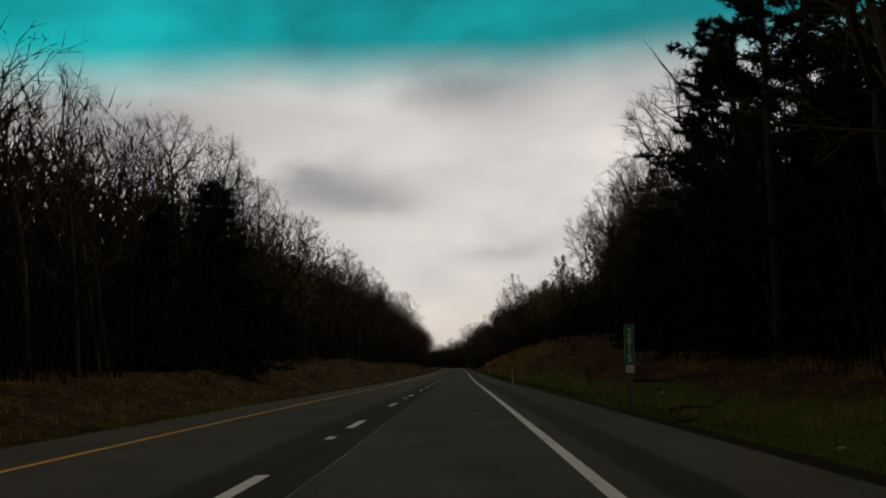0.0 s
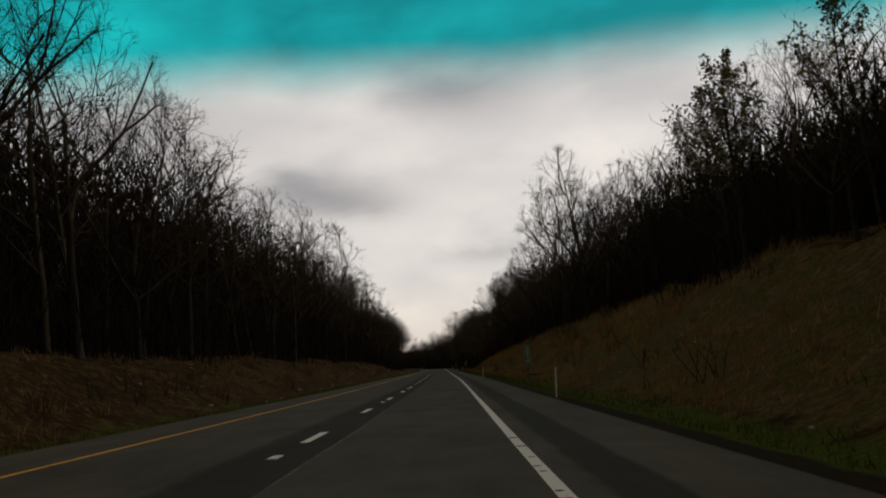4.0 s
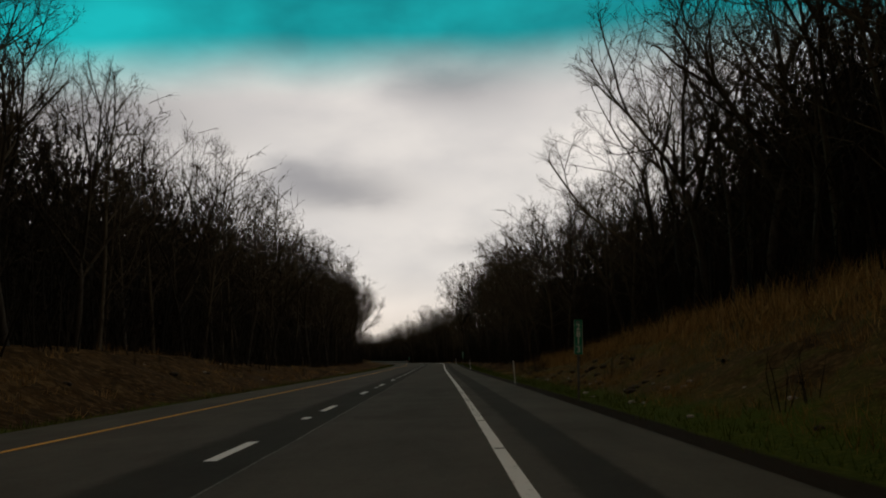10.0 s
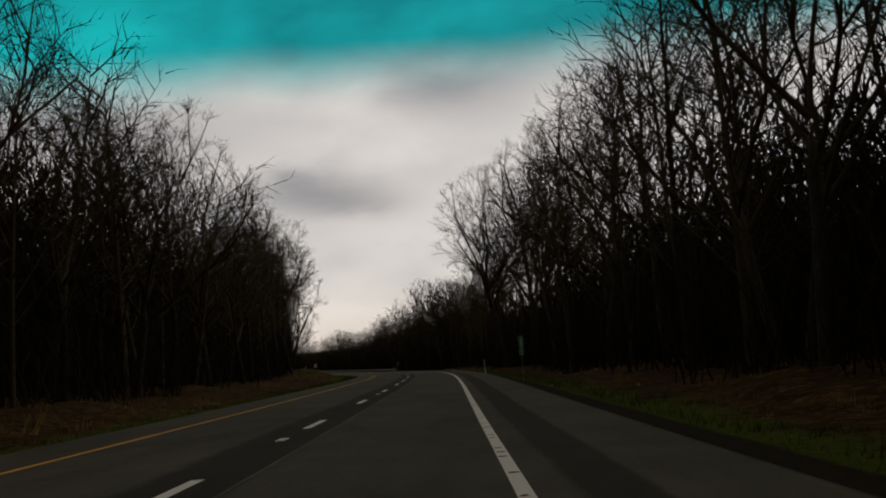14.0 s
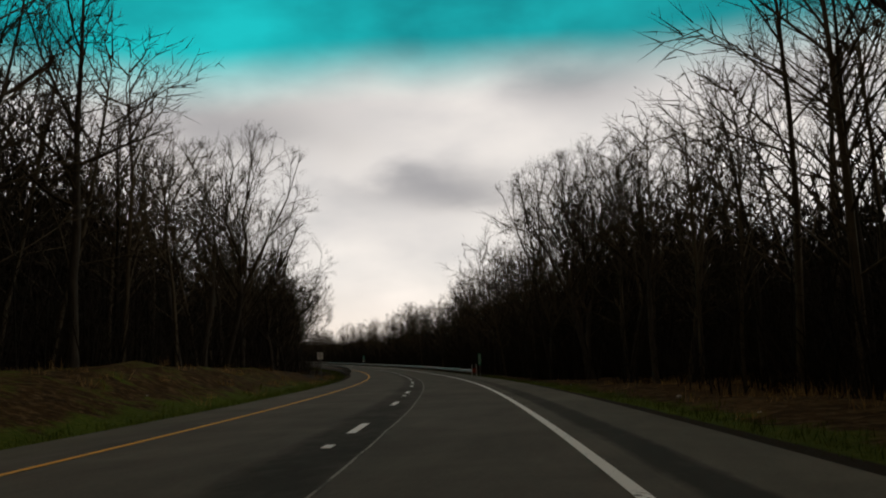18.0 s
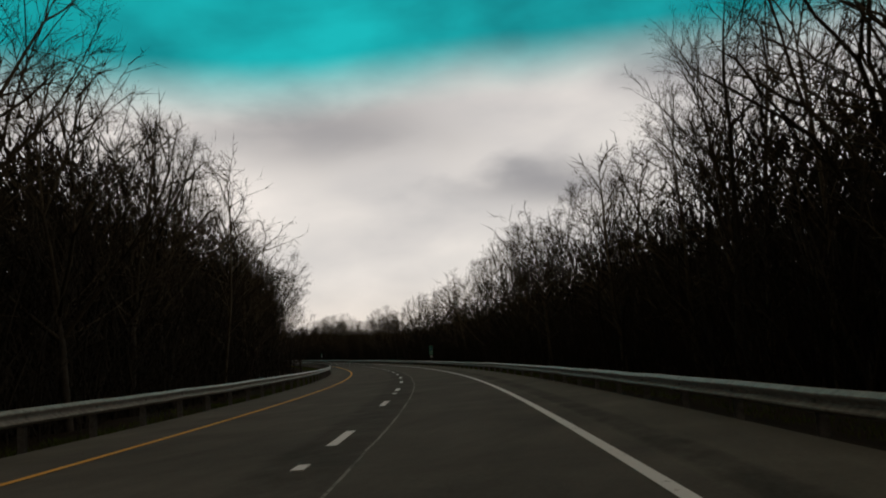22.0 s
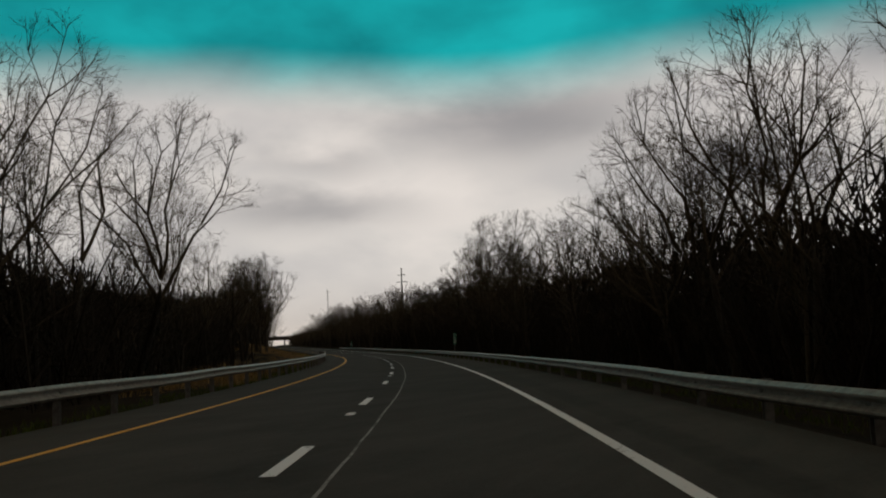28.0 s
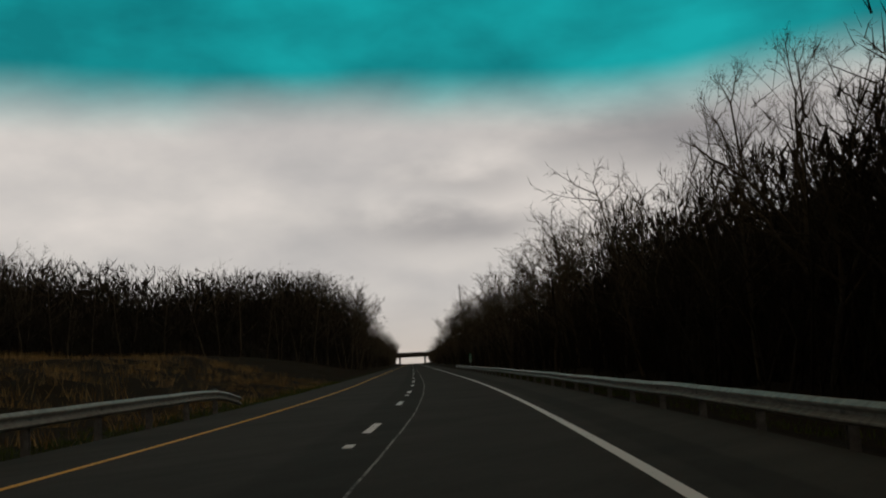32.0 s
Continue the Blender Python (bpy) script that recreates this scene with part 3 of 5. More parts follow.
def hazard_marker(s, lat, face, mat, label):
    """A striped plate at the head of a guard rail."""
    thing = tagged(new("hazard_marker"), label, "road sign", "striped rail-end plates")
    p = stand(s, lat)
    thing.matrix_world = pose(p.x, p.y, p.z, 0, 0, math.degrees(heading(s)))
    z = road_z(s) - p.z
    part("post", rod(bmesh.new(), 0.03, -0.3, z + 0.66), M_BLACK, thing)
    plate = part("plate", box(bmesh.new(), (0.40, 0.02, 0.40), (0, -0.05, z + 0.45), 0.008), M_BLACK, thing)
    for k in range(-2, 3):
        # a slanting bar, cut to the plate
        ring = [(-0.185, -0.185), (0.185, -0.185), (0.185, 0.185), (-0.185, 0.185)]
        for sign, c in ((1, k * 0.16 + 0.042), (-1, -k * 0.16 + 0.042)):
            cut = []
            for (x0, y0), (x1, y1) in zip(ring, ring[1:] + ring[:1]):
                f0, f1 = sign * (y0 - 0.8 * x0) - c, sign * (y1 - 0.8 * x1) - c
                if f0 <= 0:
                    cut.append((x0, y0))
                if f0 * f1 < 0:
                    f = f0 / (f0 - f1)
                    cut.append((x0 + (x1 - x0) * f, y0 + (y1 - y0) * f))
            ring = cut
        if len(ring) < 3:
            continue
        bm = bmesh.new()
        front = [bm.verts.new((x, -0.065, z + 0.45 + y)) for x, y in ring]
        back = [bm.verts.new((x, -0.060, z + 0.45 + y)) for x, y in ring]
        bm.faces.new(front)
        bm.faces.new(back[::-1])
        for q in range(len(ring)):
            r = (q + 1) % len(ring)
            bm.faces.new((front[q], back[q], back[r], front[r]))
        part("stripe", bm, mat, plate)
    return thing


hazard_marker(675.2, 6.34, -1, M_ORANGE, "orange and black striped reflective plate on a short post")
hazard_marker(711.4, -5.89, 1, M_GREY, "dull grey and black striped plate at the rail's end")


# ---- signs and posts ----
def letter_mesh(body, size, mat):
    cu = bpy.data.curves.new("lettering", "FONT")
    cu.body, cu.size, cu.align_x, cu.align_y, cu.extrude, cu.offset = body, size, "CENTER", "CENTER", 0.002, 0.003
    tmp = bpy.data.objects.new("lettering", cu)
    scene.collection.objects.link(tmp)
    bpy.context.view_layer.update()
    me = bpy.data.meshes.new_from_object(tmp.evaluated_get(bpy.context.evaluated_depsgraph_get()))
    bpy.data.objects.remove(tmp)
    bpy.data.curves.remove(cu)
    me.materials.clear()
    me.materials.append(mat)
    return me


def mile_marker(s, lat, digits, low=1.30, plate=False, lean=0.0):
    thing = tagged(new("mile_marker"), "narrow green mile marker with white digits on a steel post", "road sign", "mile markers beside the road")
    p = stand(s, lat)
    z = road_z(s) - p.z
    thing.matrix_world = pose(p.x, p.y, p.z, 0, lean, math.degrees(heading(s)) + 4)
    bm = bmesh.new()
    box(bm, (0.06, 0.006, z + low + 1.35), (0, 0.02, (z + low + 1.05) / 2 - 0.15))
    box(bm, (0.006, 0.035, z + low + 1.35), (0.03, 0.0, (z + low + 1.05) / 2 - 0.15))
    box(bm, (0.006, 0.035, z + low + 1.35), (-0.03, 0.0, (z + low + 1.05) / 2 - 0.15))
    part("post", bm, M_POST, thing)
    panel = part("sign_panel", box(bmesh.new(), (0.27, 0.006, 1.07), (0, -0.022, z + low + 0.535), 0.002), M_GREEN, thing)
    for x in (-0.127, 0.127):
        part("border", box(bmesh.new(), (0.008, 0.003, 1.05), (x, -0.0265, z + low + 0.535)), M_SIGNWHITE, panel)
    part("border", box(bmesh.new(), (0.25, 0.003, 0.008), (0, -0.0265, z + low + 0.26)), M_SIGNWHITE, panel)
    part("lettering", box(bmesh.new(), (0.14, 0.003, 0.05), (0, -0.0265, z + low + 1.0)), M_GREY, panel)
    for k, ch in enumerate(digits):
        ob = child("digit", letter_mesh(ch, 0.27, M_SIGNWHITE), panel)
        ob.matrix_basis = pose(0, -0.027, z + low + (0.84, 0.615, 0.39, 0.14)[k], 90, 0, 0)
    if plate:
        part("lower_plate", box(bmesh.new(), (0.23, 0.006, 0.20), (0.01, -0.022, z + low - 0.13), 0.002), M_SIGNWHITE, thing, "small white plate")
    return thing


mile_marker(28.4, 6.8, "2815", 1.14, True, 1.5)
mile_marker(184.8, 6.92, "2814", 1.17)
mile_marker(352.8, 7.15, "2813", 1.20, False, 2.0)
mile_marker(505.5, 7.05, "2812", 1.17)
mile_marker(671.5, 6.58, "2811", 0.93, False, -1.0)
mile_marker(997.5, 6.88, "2809", 1.17, False, 2.0)
mile_marker(1149.0, 6.85, "2808", 0.90)


def mile_sign(s, lat):
    """The larger panel at a whole mile."""
    thing = tagged(new("mile_sign"), "tall green panel with blue shield and white lettering on post", "road sign")
    p = stand(s, lat)
    z = (road_z(s) - p.z + 2.39) / 0.8 - 3.16
    thing.matrix_world = pose(p.x, p.y, p.z, 0, 0, math.degrees(heading(s)) + 6) @ Matrix.Scale(0.8, 4)
    part("post", box(bmesh.new(), (0.06, 0.035, z + 3.2), (0, 0.02, (z + 3.2) / 2 - 0.3)), M_POST, thing)
    panel = part("sign_panel", box(bmesh.new(), (0.56, 0.008, 1.42), (0, -0.005, z + 2.45), 0.003), M_GREEN, thing)
    for x in (-0.27, 0.27):
        part("border", box(bmesh.new(), (0.012, 0.003, 1.40), (x, -0.011, z + 2.45)), M_SIGNWHITE, panel)
    for u in (1.75, 3.15):
        part("border", box(bmesh.new(), (0.54, 0.003, 0.012), (0, -0.011, z + u)), M_SIGNWHITE, panel)
    bm = bmesh.new()
    pts = [(-0.17, 0.14), (-0.06, 0.12), (0, 0.15), (0.06, 0.12), (0.17, 0.14), (0.19, -0.02), (0.11, -0.14), (0, -0.19), (-0.11, -0.14), (-0.19, -0.02)]
    vs = [bm.verts.new((x, -0.013, z + 2.68 + u)) for x, u in pts]
    bm.faces.new(list(reversed(vs)))
    part("shield", bm, M_BLUE, panel, "blue shield with white bars")
    for x in (-0.06, 0.05):
        part("lettering", box(bmesh.new(), (0.07, 0.003, 0.13), (x, -0.016, z + 2.66)), M_SIGNWHITE, panel)
    part("lettering", box(bmesh.new(), (0.30, 0.003, 0.07), (0, -0.011, z + 3.02)), M_GREY, panel)
    for body, size, u in (("MILE", 0.16, 2.30), ("281", 0.30, 2.00)):
        ob = child("lettering", letter_mesh(body, size, M_SIGNWHITE), panel)
        ob.matrix_basis = pose(0, -0.011, z + u, 90, 0, 0)
    part("lower_plate", box(bmesh.new(), (0.32, 0.006, 0.28), (0.02, -0.005, z + 1.50), 0.003), M_SIGNWHITE, thing, "small white plate")
    return thing


mile_sign(835.2, 6.9)


def white_sign(s, lat):
    thing = tagged(new("information_sign"), "white rectangular sign with unreadable grey lines on a steel post", "road sign")
    p = stand(s, lat)
    z = road_z(s) - p.z
    thing.matrix_world = pose(p.x, p.y, p.z, 0, 0, math.degrees(heading(s)) - 3)
    part("post", box(bmesh.new(), (0.08, 0.05, z + 2.8), (0.05, 0.03, (z + 2.8) / 2 - 0.3)), M_POST, thing)
    panel = part("sign_panel", box(bmesh.new(), (0.66, 0.008, 0.80), (0, 0, z + 2.47), 0.003), M_SIGNWHITE, thing)
    for k, w in enumerate((0.5, 0.36, 0.54, 0.5, 0.42, 0.12)):
        part("lettering", box(bmesh.new(), (w, 0.003, 0.05), (0, -0.0065, z + 2.77 - 0.115 * k)), M_GREY, panel)
    return thing


white_sign(700.3, -9.28)


def delineator(s, lat, lean):
    thing = tagged(new("delineator_post"), "slim white roadside marker post standing in grass", "marker post", "marker posts along the verge")
    p = stand(s, lat)
    z = road_z(s) - p.z
    thing.matrix_world = pose(p.x, p.y, p.z, 0, lean, math.degrees(heading(s)))
    bm = bmesh.new()
    box(bm, (0.062, 0.012, 1.2 + z), (0, 0, (1.2 + z) / 2 - 0.2), 0.003)
    box(bm, (0.012, 0.03, 1.2 + z), (0.025, 0.015, (1.2 + z) / 2 - 0.2))
    box(bm, (0.012, 0.03, 1.2 + z), (-0.025, 0.015, (1.2 + z) / 2 - 0.2))
    blade = part("blade", bm, M_PLASTIC, thing)
    part("reflector", box(bmesh.new(), (0.052, 0.006, 0.16), (0, -0.010, z + 0.90)), M_SIGNWHITE, blade)
    return thing


for s, lat, lean in ((89.5, 6.78, -6), (169.1, 6.79, 1), (252.7, 6.93, 0), (376.5, 6.93, -3), (452.8, 6.87, -2), (540.3, 6.75, -3), (675.1, 6.14, 1), (675.4, 6.60, -1)):
    delineator(s, lat, lean)


# ---- the far overpass ----
def overpass(s):
    thing = tagged(new("overpass"), "low concrete road bridge on slim piers crossing the carriageway", "bridge")
    p = place(s, 0)
    thing.matrix_world = pose(p.x, p.y, p.z, 0, 0, math.degrees(heading(s)))
    part("deck", box(bmesh.new(), (70, 11, 0.9), (0, 0, 7.0), 0.1), M_CONCRETE, thing)
    for y in (-4.6, -1.6, 1.6, 4.6):
        part("girder", box(bmesh.new(), (68, 0.5, 1.3), (0, y, 5.9)), M_GIRDER, thing)
    for y in (-5.4, 5.4):
        part("parapet", box(bmesh.new(), (70, 0.3, 0.9), (0, y, 7.9), 0.05), M_CONCRETE, thing)
    for x in (-9.5, 9.0):
        part("pier_cap", box(bmesh.new(), (1.2, 10.5, 0.9), (x, 0, 4.85)), M_CONCRETE, thing)
        for y in (-4, 0, 4):
            part("pier", rod(bmesh.new(), 0.55, -0.8, 4.5, (x, y), 12), M_CONCRETE, thing)
    for x in (-29, 29):
        part("abutment", box(bmesh.new(), (12, 11, 6.0), (x, 0, 2.5), 0.2), M_CONCRETE, thing)
    return thing


overpass(1790.0)


def pole(s, lat, height):
    thing = tagged(new("utility_pole"), "tall bare wooden utility pole rising over treetops", "utility pole")
    p = stand(s, lat)
    thing.matrix_world = Matrix.Translation(p)
    part("mast", bmesh_cone(0.22, 0.13, -0.5, height), M_WOOD, thing)
    part("crossarm", box(bmesh.new(), (2.2, 0.12, 0.12), (0, 0.16, height - 1.0)), M_WOOD, thing)
    return thing


def bmesh_cone(r0, r1, z0, z1, sides=8):
    bm = bmesh.new()
    bmesh.ops.create_cone(bm, cap_ends=True, segments=sides, radius1=r0, radius2=r1, depth=z1 - z0, matrix=Matrix.Translation((0, 0, (z0 + z1) / 2)))
    return bm


pole(1355.0, 16.0, 25.0)


def radio_mast(s, lat, top):
    thing = tagged(new("radio_mast"), "thin grey steel mast with cross bars, far beyond the woods", "mast")
    p = stand(s, lat)
    thing.matrix_world = Matrix.Translation(p)
    h = road_z(s) + top - p.z
    part("shaft", bmesh_cone(0.9, 0.45, -1.0, h), M_POST, thing)
    for k, w in ((0.90, 7.0), (0.80, 9.0)):
        part("cross_bar", box(bmesh.new(), (w, 0.5, 0.5), (0, 0.3, h * k)), M_POST, thing)
    return thing


radio_mast(1690.0, 97.0, 57.0)

# ---- trees ----
def frame_of(d):
    d = d / np.linalg.norm(d)
    a = np.array([0.0, 0.0, 1.0]) if abs(d[2]) < 0.9 else np.array([1.0, 0.0, 0.0])
    u = np.cross(d, a)
    u /= np.linalg.norm(u)
    return u, np.cross(d, u)


class Builder:
    """Collects tapered stems as triangles."""

    def __init__(self):
        self.v, self.f = [], []

    def tube(self, pts, radii, sides):
        base = None
        for k, (p, r) in enumerate(zip(pts, radii)):
            last = k == len(pts) - 1
            i0 = len(self.v)
            if last:
                self.v.append(p)
                for j in range(sides):
                    self.f.append((base + j, base + (j + 1) % sides, i0))
            else:
                u, w = frame_of(pts[k + 1] - p)
                for j in range(sides):
                    a = 2 * math.pi * j / sides
                    self.v.append(p + r * (math.cos(a) * u + math.sin(a) * w))
                if base is not None:
                    for j in range(sides):
                        q = (j + 1) % sides
                        self.f.append((base + j, base + q, i0 + q))
                        self.f.append((base + j, i0 + q, i0 + j))
                base = i0

    def sliver(self, p, q, width, rng):
        """A thin twig that tapers to its tip."""
        u, w = frame_of(q - p)
        a = rng.uniform(0, 6.28)
        side = (math.cos(a) * u + math.sin(a) * w) * width
        i = len(self.v)
        self.v += [p - side, p + side, q]
        self.f.append((i, i + 1, i + 2))

    def spray(self, p, d, length, width, subs, rng):
        d = d / np.linalg.norm(d)
        q = p + d * length
        self.sliver(p, q, width, rng)
        for _ in range(subs):
            m = p + d * length * rng.uniform(0.25, 0.9)
            e = side_way(d, radians(rng.uniform(22, 55)), rng)
            self.sliver(m, m + (e + np.array([0, 0, 0.12])) * length * rng.uniform(0.35, 0.65), width * 0.75, rng)

    def leaf(self, p, d, size, rng):
        u, w = frame_of(d)
        a = rng.uniform(0, 6.28)
        side = (math.cos(a) * u + math.sin(a) * w) * size * 0.5
        d = d / np.linalg.norm(d) * size
        i = len(self.v)
        self.v += [p, p + d * 0.5 + side, p + d, p + d * 0.5 - side]
        self.f += [(i, i + 1, i + 2), (i, i + 2, i + 3)]

    def mesh(self, name, mat):
        return quick_mesh(name, np.array(self.v), np.array(self.f), mat)


def curve_of(p, d, length, n, wander, lift, rng):
    pts = [p]
    d = d / np.linalg.norm(d)
    for _ in range(n):
        d = d + np.array([rng.gauss(0, wander), rng.gauss(0, wander), rng.gauss(0, wander) + lift])
        d /= np.linalg.norm(d)
        pts.append(pts[-1] + d * length / n)
    return pts


def side_way(d, angle, rng):
    u, w = frame_of(d)
    a = rng.uniform(0, 2 * math.pi)
    return math.cos(angle) * d / np.linalg.norm(d) + math.sin(angle) * (math.cos(a) * u + math.sin(a) * w)


def bare_tree(seed, height, limbs, bare, spread, fine=1.0, lean=0.04, fork=False, leaves=0.0):
    """A leafless tree: its trunk and its crown of limbs and twigs."""
    rng = random.Random(seed)
    stem, crown, leafage = Builder(), Builder(), Builder()
    trunk = curve_of(np.array([0.0, 0.0, -0.4]), np.array([rng.gauss(0, lean), rng.gauss(0, lean), 1.0]), height, 9, 0.05, 0.03, rng)
    r0 = height * 0.0120
    radii = [r0 * (1.25 if k == 0 else 1.0) * (1 - 0.93 * (k / 9)) + 0.006 for k in range(10)]
    stem.tube(trunk, radii, 7)
    starts = []
    for i in range(limbs):
        f = bare + (0.97 - bare) * (i + rng.random()) / limbs
        k = min(8, int(f * 9))
        p = trunk[k] + (trunk[k + 1] - trunk[k]) * (f * 9 - k)
        d = trunk[k + 1] - trunk[k]
        rel = (f - bare) / (1 - bare)
        length = height * spread * (0.45 + 0.75 * math.sin(math.pi * min(1, 0.25 + 0.68 * rel))) * rng.uniform(0.7, 1.2) * (1.05 - 0.55 * rel)
        starts.append((p, side_way(d, radians(rng.uniform(38, 68) - 18 * rel), rng), length, radii[k] * rng.uniform(0.38, 0.62)))
    for k in ((3, 4) if fork else (5,)):
        starts.append((trunk[k], side_way(trunk[k + 1] - trunk[k], radians(rng.uniform(18, 30)), rng), height * (0.92 - k / 9), radii[k] * 0.75))

    mid, rad = trunk[0] + (trunk[9] - trunk[0]) * (0.48 + 0.5 * bare), np.array([spread * 1.02, spread * 1.02, 0.53 - 0.5 * bare]) * height

    def room(p, d):
        """How far a branch can run before it leaves the rounded crown."""
        d = d / np.linalg.norm(d)
        a, b = (p - mid) / rad, d / rad
        q, h, c = b @ b, a @ b, a @ a - 1.0
        k = h * h - q * c
        return max(0.3, (-h + math.sqrt(k)) / q) if k > 0 else 0.3

    def twig(p, d, length, r, level):
        length = min(length, room(p, d) * rng.uniform(0.86, 1.04) + 0.1)
        if level == 3:
            crown.spray(p, d, length, 0.0062, 4, rng)
            if leaves:
                for _ in range(5):
                    if rng.random() < leaves:
                        leafage.leaf(p + d * length * rng.uniform(0.2, 1.0), np.array([rng.gauss(0, 1), rng.gauss(0, 1), rng.gauss(0, 1)]), rng.uniform(0.12, 0.22), rng)
            return
        n = 4 if level == 1 else 2
        pts = curve_of(p, d, length, n, (0.0, 0.075, 0.10)[level], (0.0, 0.10, 0.07)[level], rng)
        crown.tube(pts, [max(r * (1 - 0.8 * k / n), 0.018 if level == 1 else 0.0105) for k in range(n + 1)], 4 if level == 1 else 3)
        count = int(round((max(6, min(13, length * 2.7)) if level == 1 else max(5, min(9, length * 4.2))) * fine))
        for i in range(count):
            f = 0.18 + 0.82 * (i + rng.random()) / count
            k = min(n - 1, int(f * n))
            q = pts[k] + (pts[k + 1] - pts[k]) * (f * n - k)
            twig(q, side_way(pts[k + 1] - pts[k], radians(rng.uniform(25, 58)), rng) + np.array([0.0, 0.0, 0.22]), max(0.45, length * (0.52 if level == 1 else 0.54) * rng.uniform(0.6, 1.15) * (1.15 - 0.5 * f)), max(0.008, r * 0.48 * (1 - 0.5 * f)), level + 1)

    for p, d, length, r in starts:
        twig(p, d, length, max(r, 0.015), 1)
    return stem, crown, leafage


def vase_tree(seed, height, clear, spread, boughs):
    """A broad bare hardwood: a short trunk that forks again and again into a rounded crown."""
    rng = random.Random(seed)
    stem, crown = Builder(), Builder()
    r0 = height * 0.0125
    trunk = curve_of(np.array([0.0, 0.0, -0.4]), np.array([rng.gauss(0, 0.05), rng.gauss(0, 0.05), 1.0]), height * clear + 0.4, 5, 0.05, 0.03, rng)
    stem.tube(trunk + [trunk[-1] + np.array([0, 0, 0.12])], [r0 * k for k in (1.35, 1.05, 1.0, 0.95, 0.9, 0.0)], 7)
    mid = np.array([trunk[-1][0], trunk[-1][1], height * (0.52 + clear * 0.42)])
    rad = np.array([spread * height, spread * height, height * (0.98 - 0.52 - clear * 0.42)])

    def room(p, d):
        a, b = (p - mid) / rad, d / rad
        q, h, c = b @ b, a @ b, a @ a - 1.0
        k = h * h - q * c
        return max(0.25, (-h + math.sqrt(k)) / q) if k > 0 else 0.25

    def bough(p, d, length, r, depth):
        d = d / np.linalg.norm(d)
        free = room(p, d)
        length = min(length, free)
        n = 3 if depth < 2 else 2 if depth < 3 else 1
        pts = curve_of(p, d, length, n, 0.07, 0.07 if depth else 0.03, rng)
        end = max(r * 0.64, 0.0105)
        crown.tube(pts + [pts[-1] + (pts[-1] - pts[-2]) * 0.25], [r + (end - r) * k / n for k in range(n + 1)] + [0.0], 5 if depth < 2 else 3)
        tip = pts[-1] - pts[-2]
        for _ in range((0, 3, 3, 2, 1, 1, 1)[min(depth, 6)]):
            f = rng.uniform(0.15, 0.95) * n
            k = min(n - 1, int(f))
            crown.spray(pts[k] + (pts[k + 1] - pts[k]) * (f - k), side_way(tip, radians(rng.uniform(30, 60)), rng) + np.array([0, 0, 0.12]), rng.uniform(0.4, 0.95), 0.0072, 3, rng)
        if depth >= 4 or free < 0.9:
            for _ in range(4):
                crown.spray(pts[-1], side_way(tip, radians(rng.uniform(5, 62)), rng) + np.array([0, 0, 0.08]), rng.uniform(0.35, 0.75), 0.0072, 4, rng)
            return
        for _ in range(3 if rng.random() < 0.35 else 2):
            bough(pts[-1], side_way(tip, radians(rng.uniform(16, 42)), rng) + np.array([0, 0, 0.06]), length * rng.uniform(0.68, 0.92), end * rng.uniform(0.75, 1.0), depth + 1)
        for _ in range(2 if depth < 3 else 1):
            f = rng.uniform(0.25, 0.9)
            k = min(n - 1, int(f * n))
            bough(pts[k] + (pts[k + 1] - pts[k]) * (f * n - k), side_way(tip, radians(rng.uniform(40, 72)), rng), length * rng.uniform(0.40, 0.62), end * 0.55, depth + 2)

    for i in range(boughs):
        a = 6.283 * (i + rng.uniform(-0.25, 0.25)) / boughs
        out = rng.uniform(0.55, 1.15) if i else 0.15
        k = 4 if i % 2 else 5
        bough(trunk[k], np.array([math.cos(a) * out, math.sin(a) * out, 1.0]), height * (1 - clear) * rng.uniform(0.34, 0.44), r0 * rng.uniform(0.45, 0.62), 0)
    for i in range(4):
        a = rng.uniform(0, 6.28)
        bough(trunk[3] + (trunk[4] - trunk[3]) * rng.random(), np.array([math.cos(a), math.sin(a), rng.uniform(0.1, 0.5)]), height * spread * 0.45, r0 * 0.28, 1)
    return stem, crown


def tree_thing(name, label, group, trunk_me, crown_me, leaf_me=None, crown_label=""):
    thing = tagged(new(name), label, "tree", group)
    child("trunk", trunk_me, thing)
    child("crown", crown_me, thing, crown_label)
    if leaf_me:
        child("foliage", leaf_me, thing)
    return thing


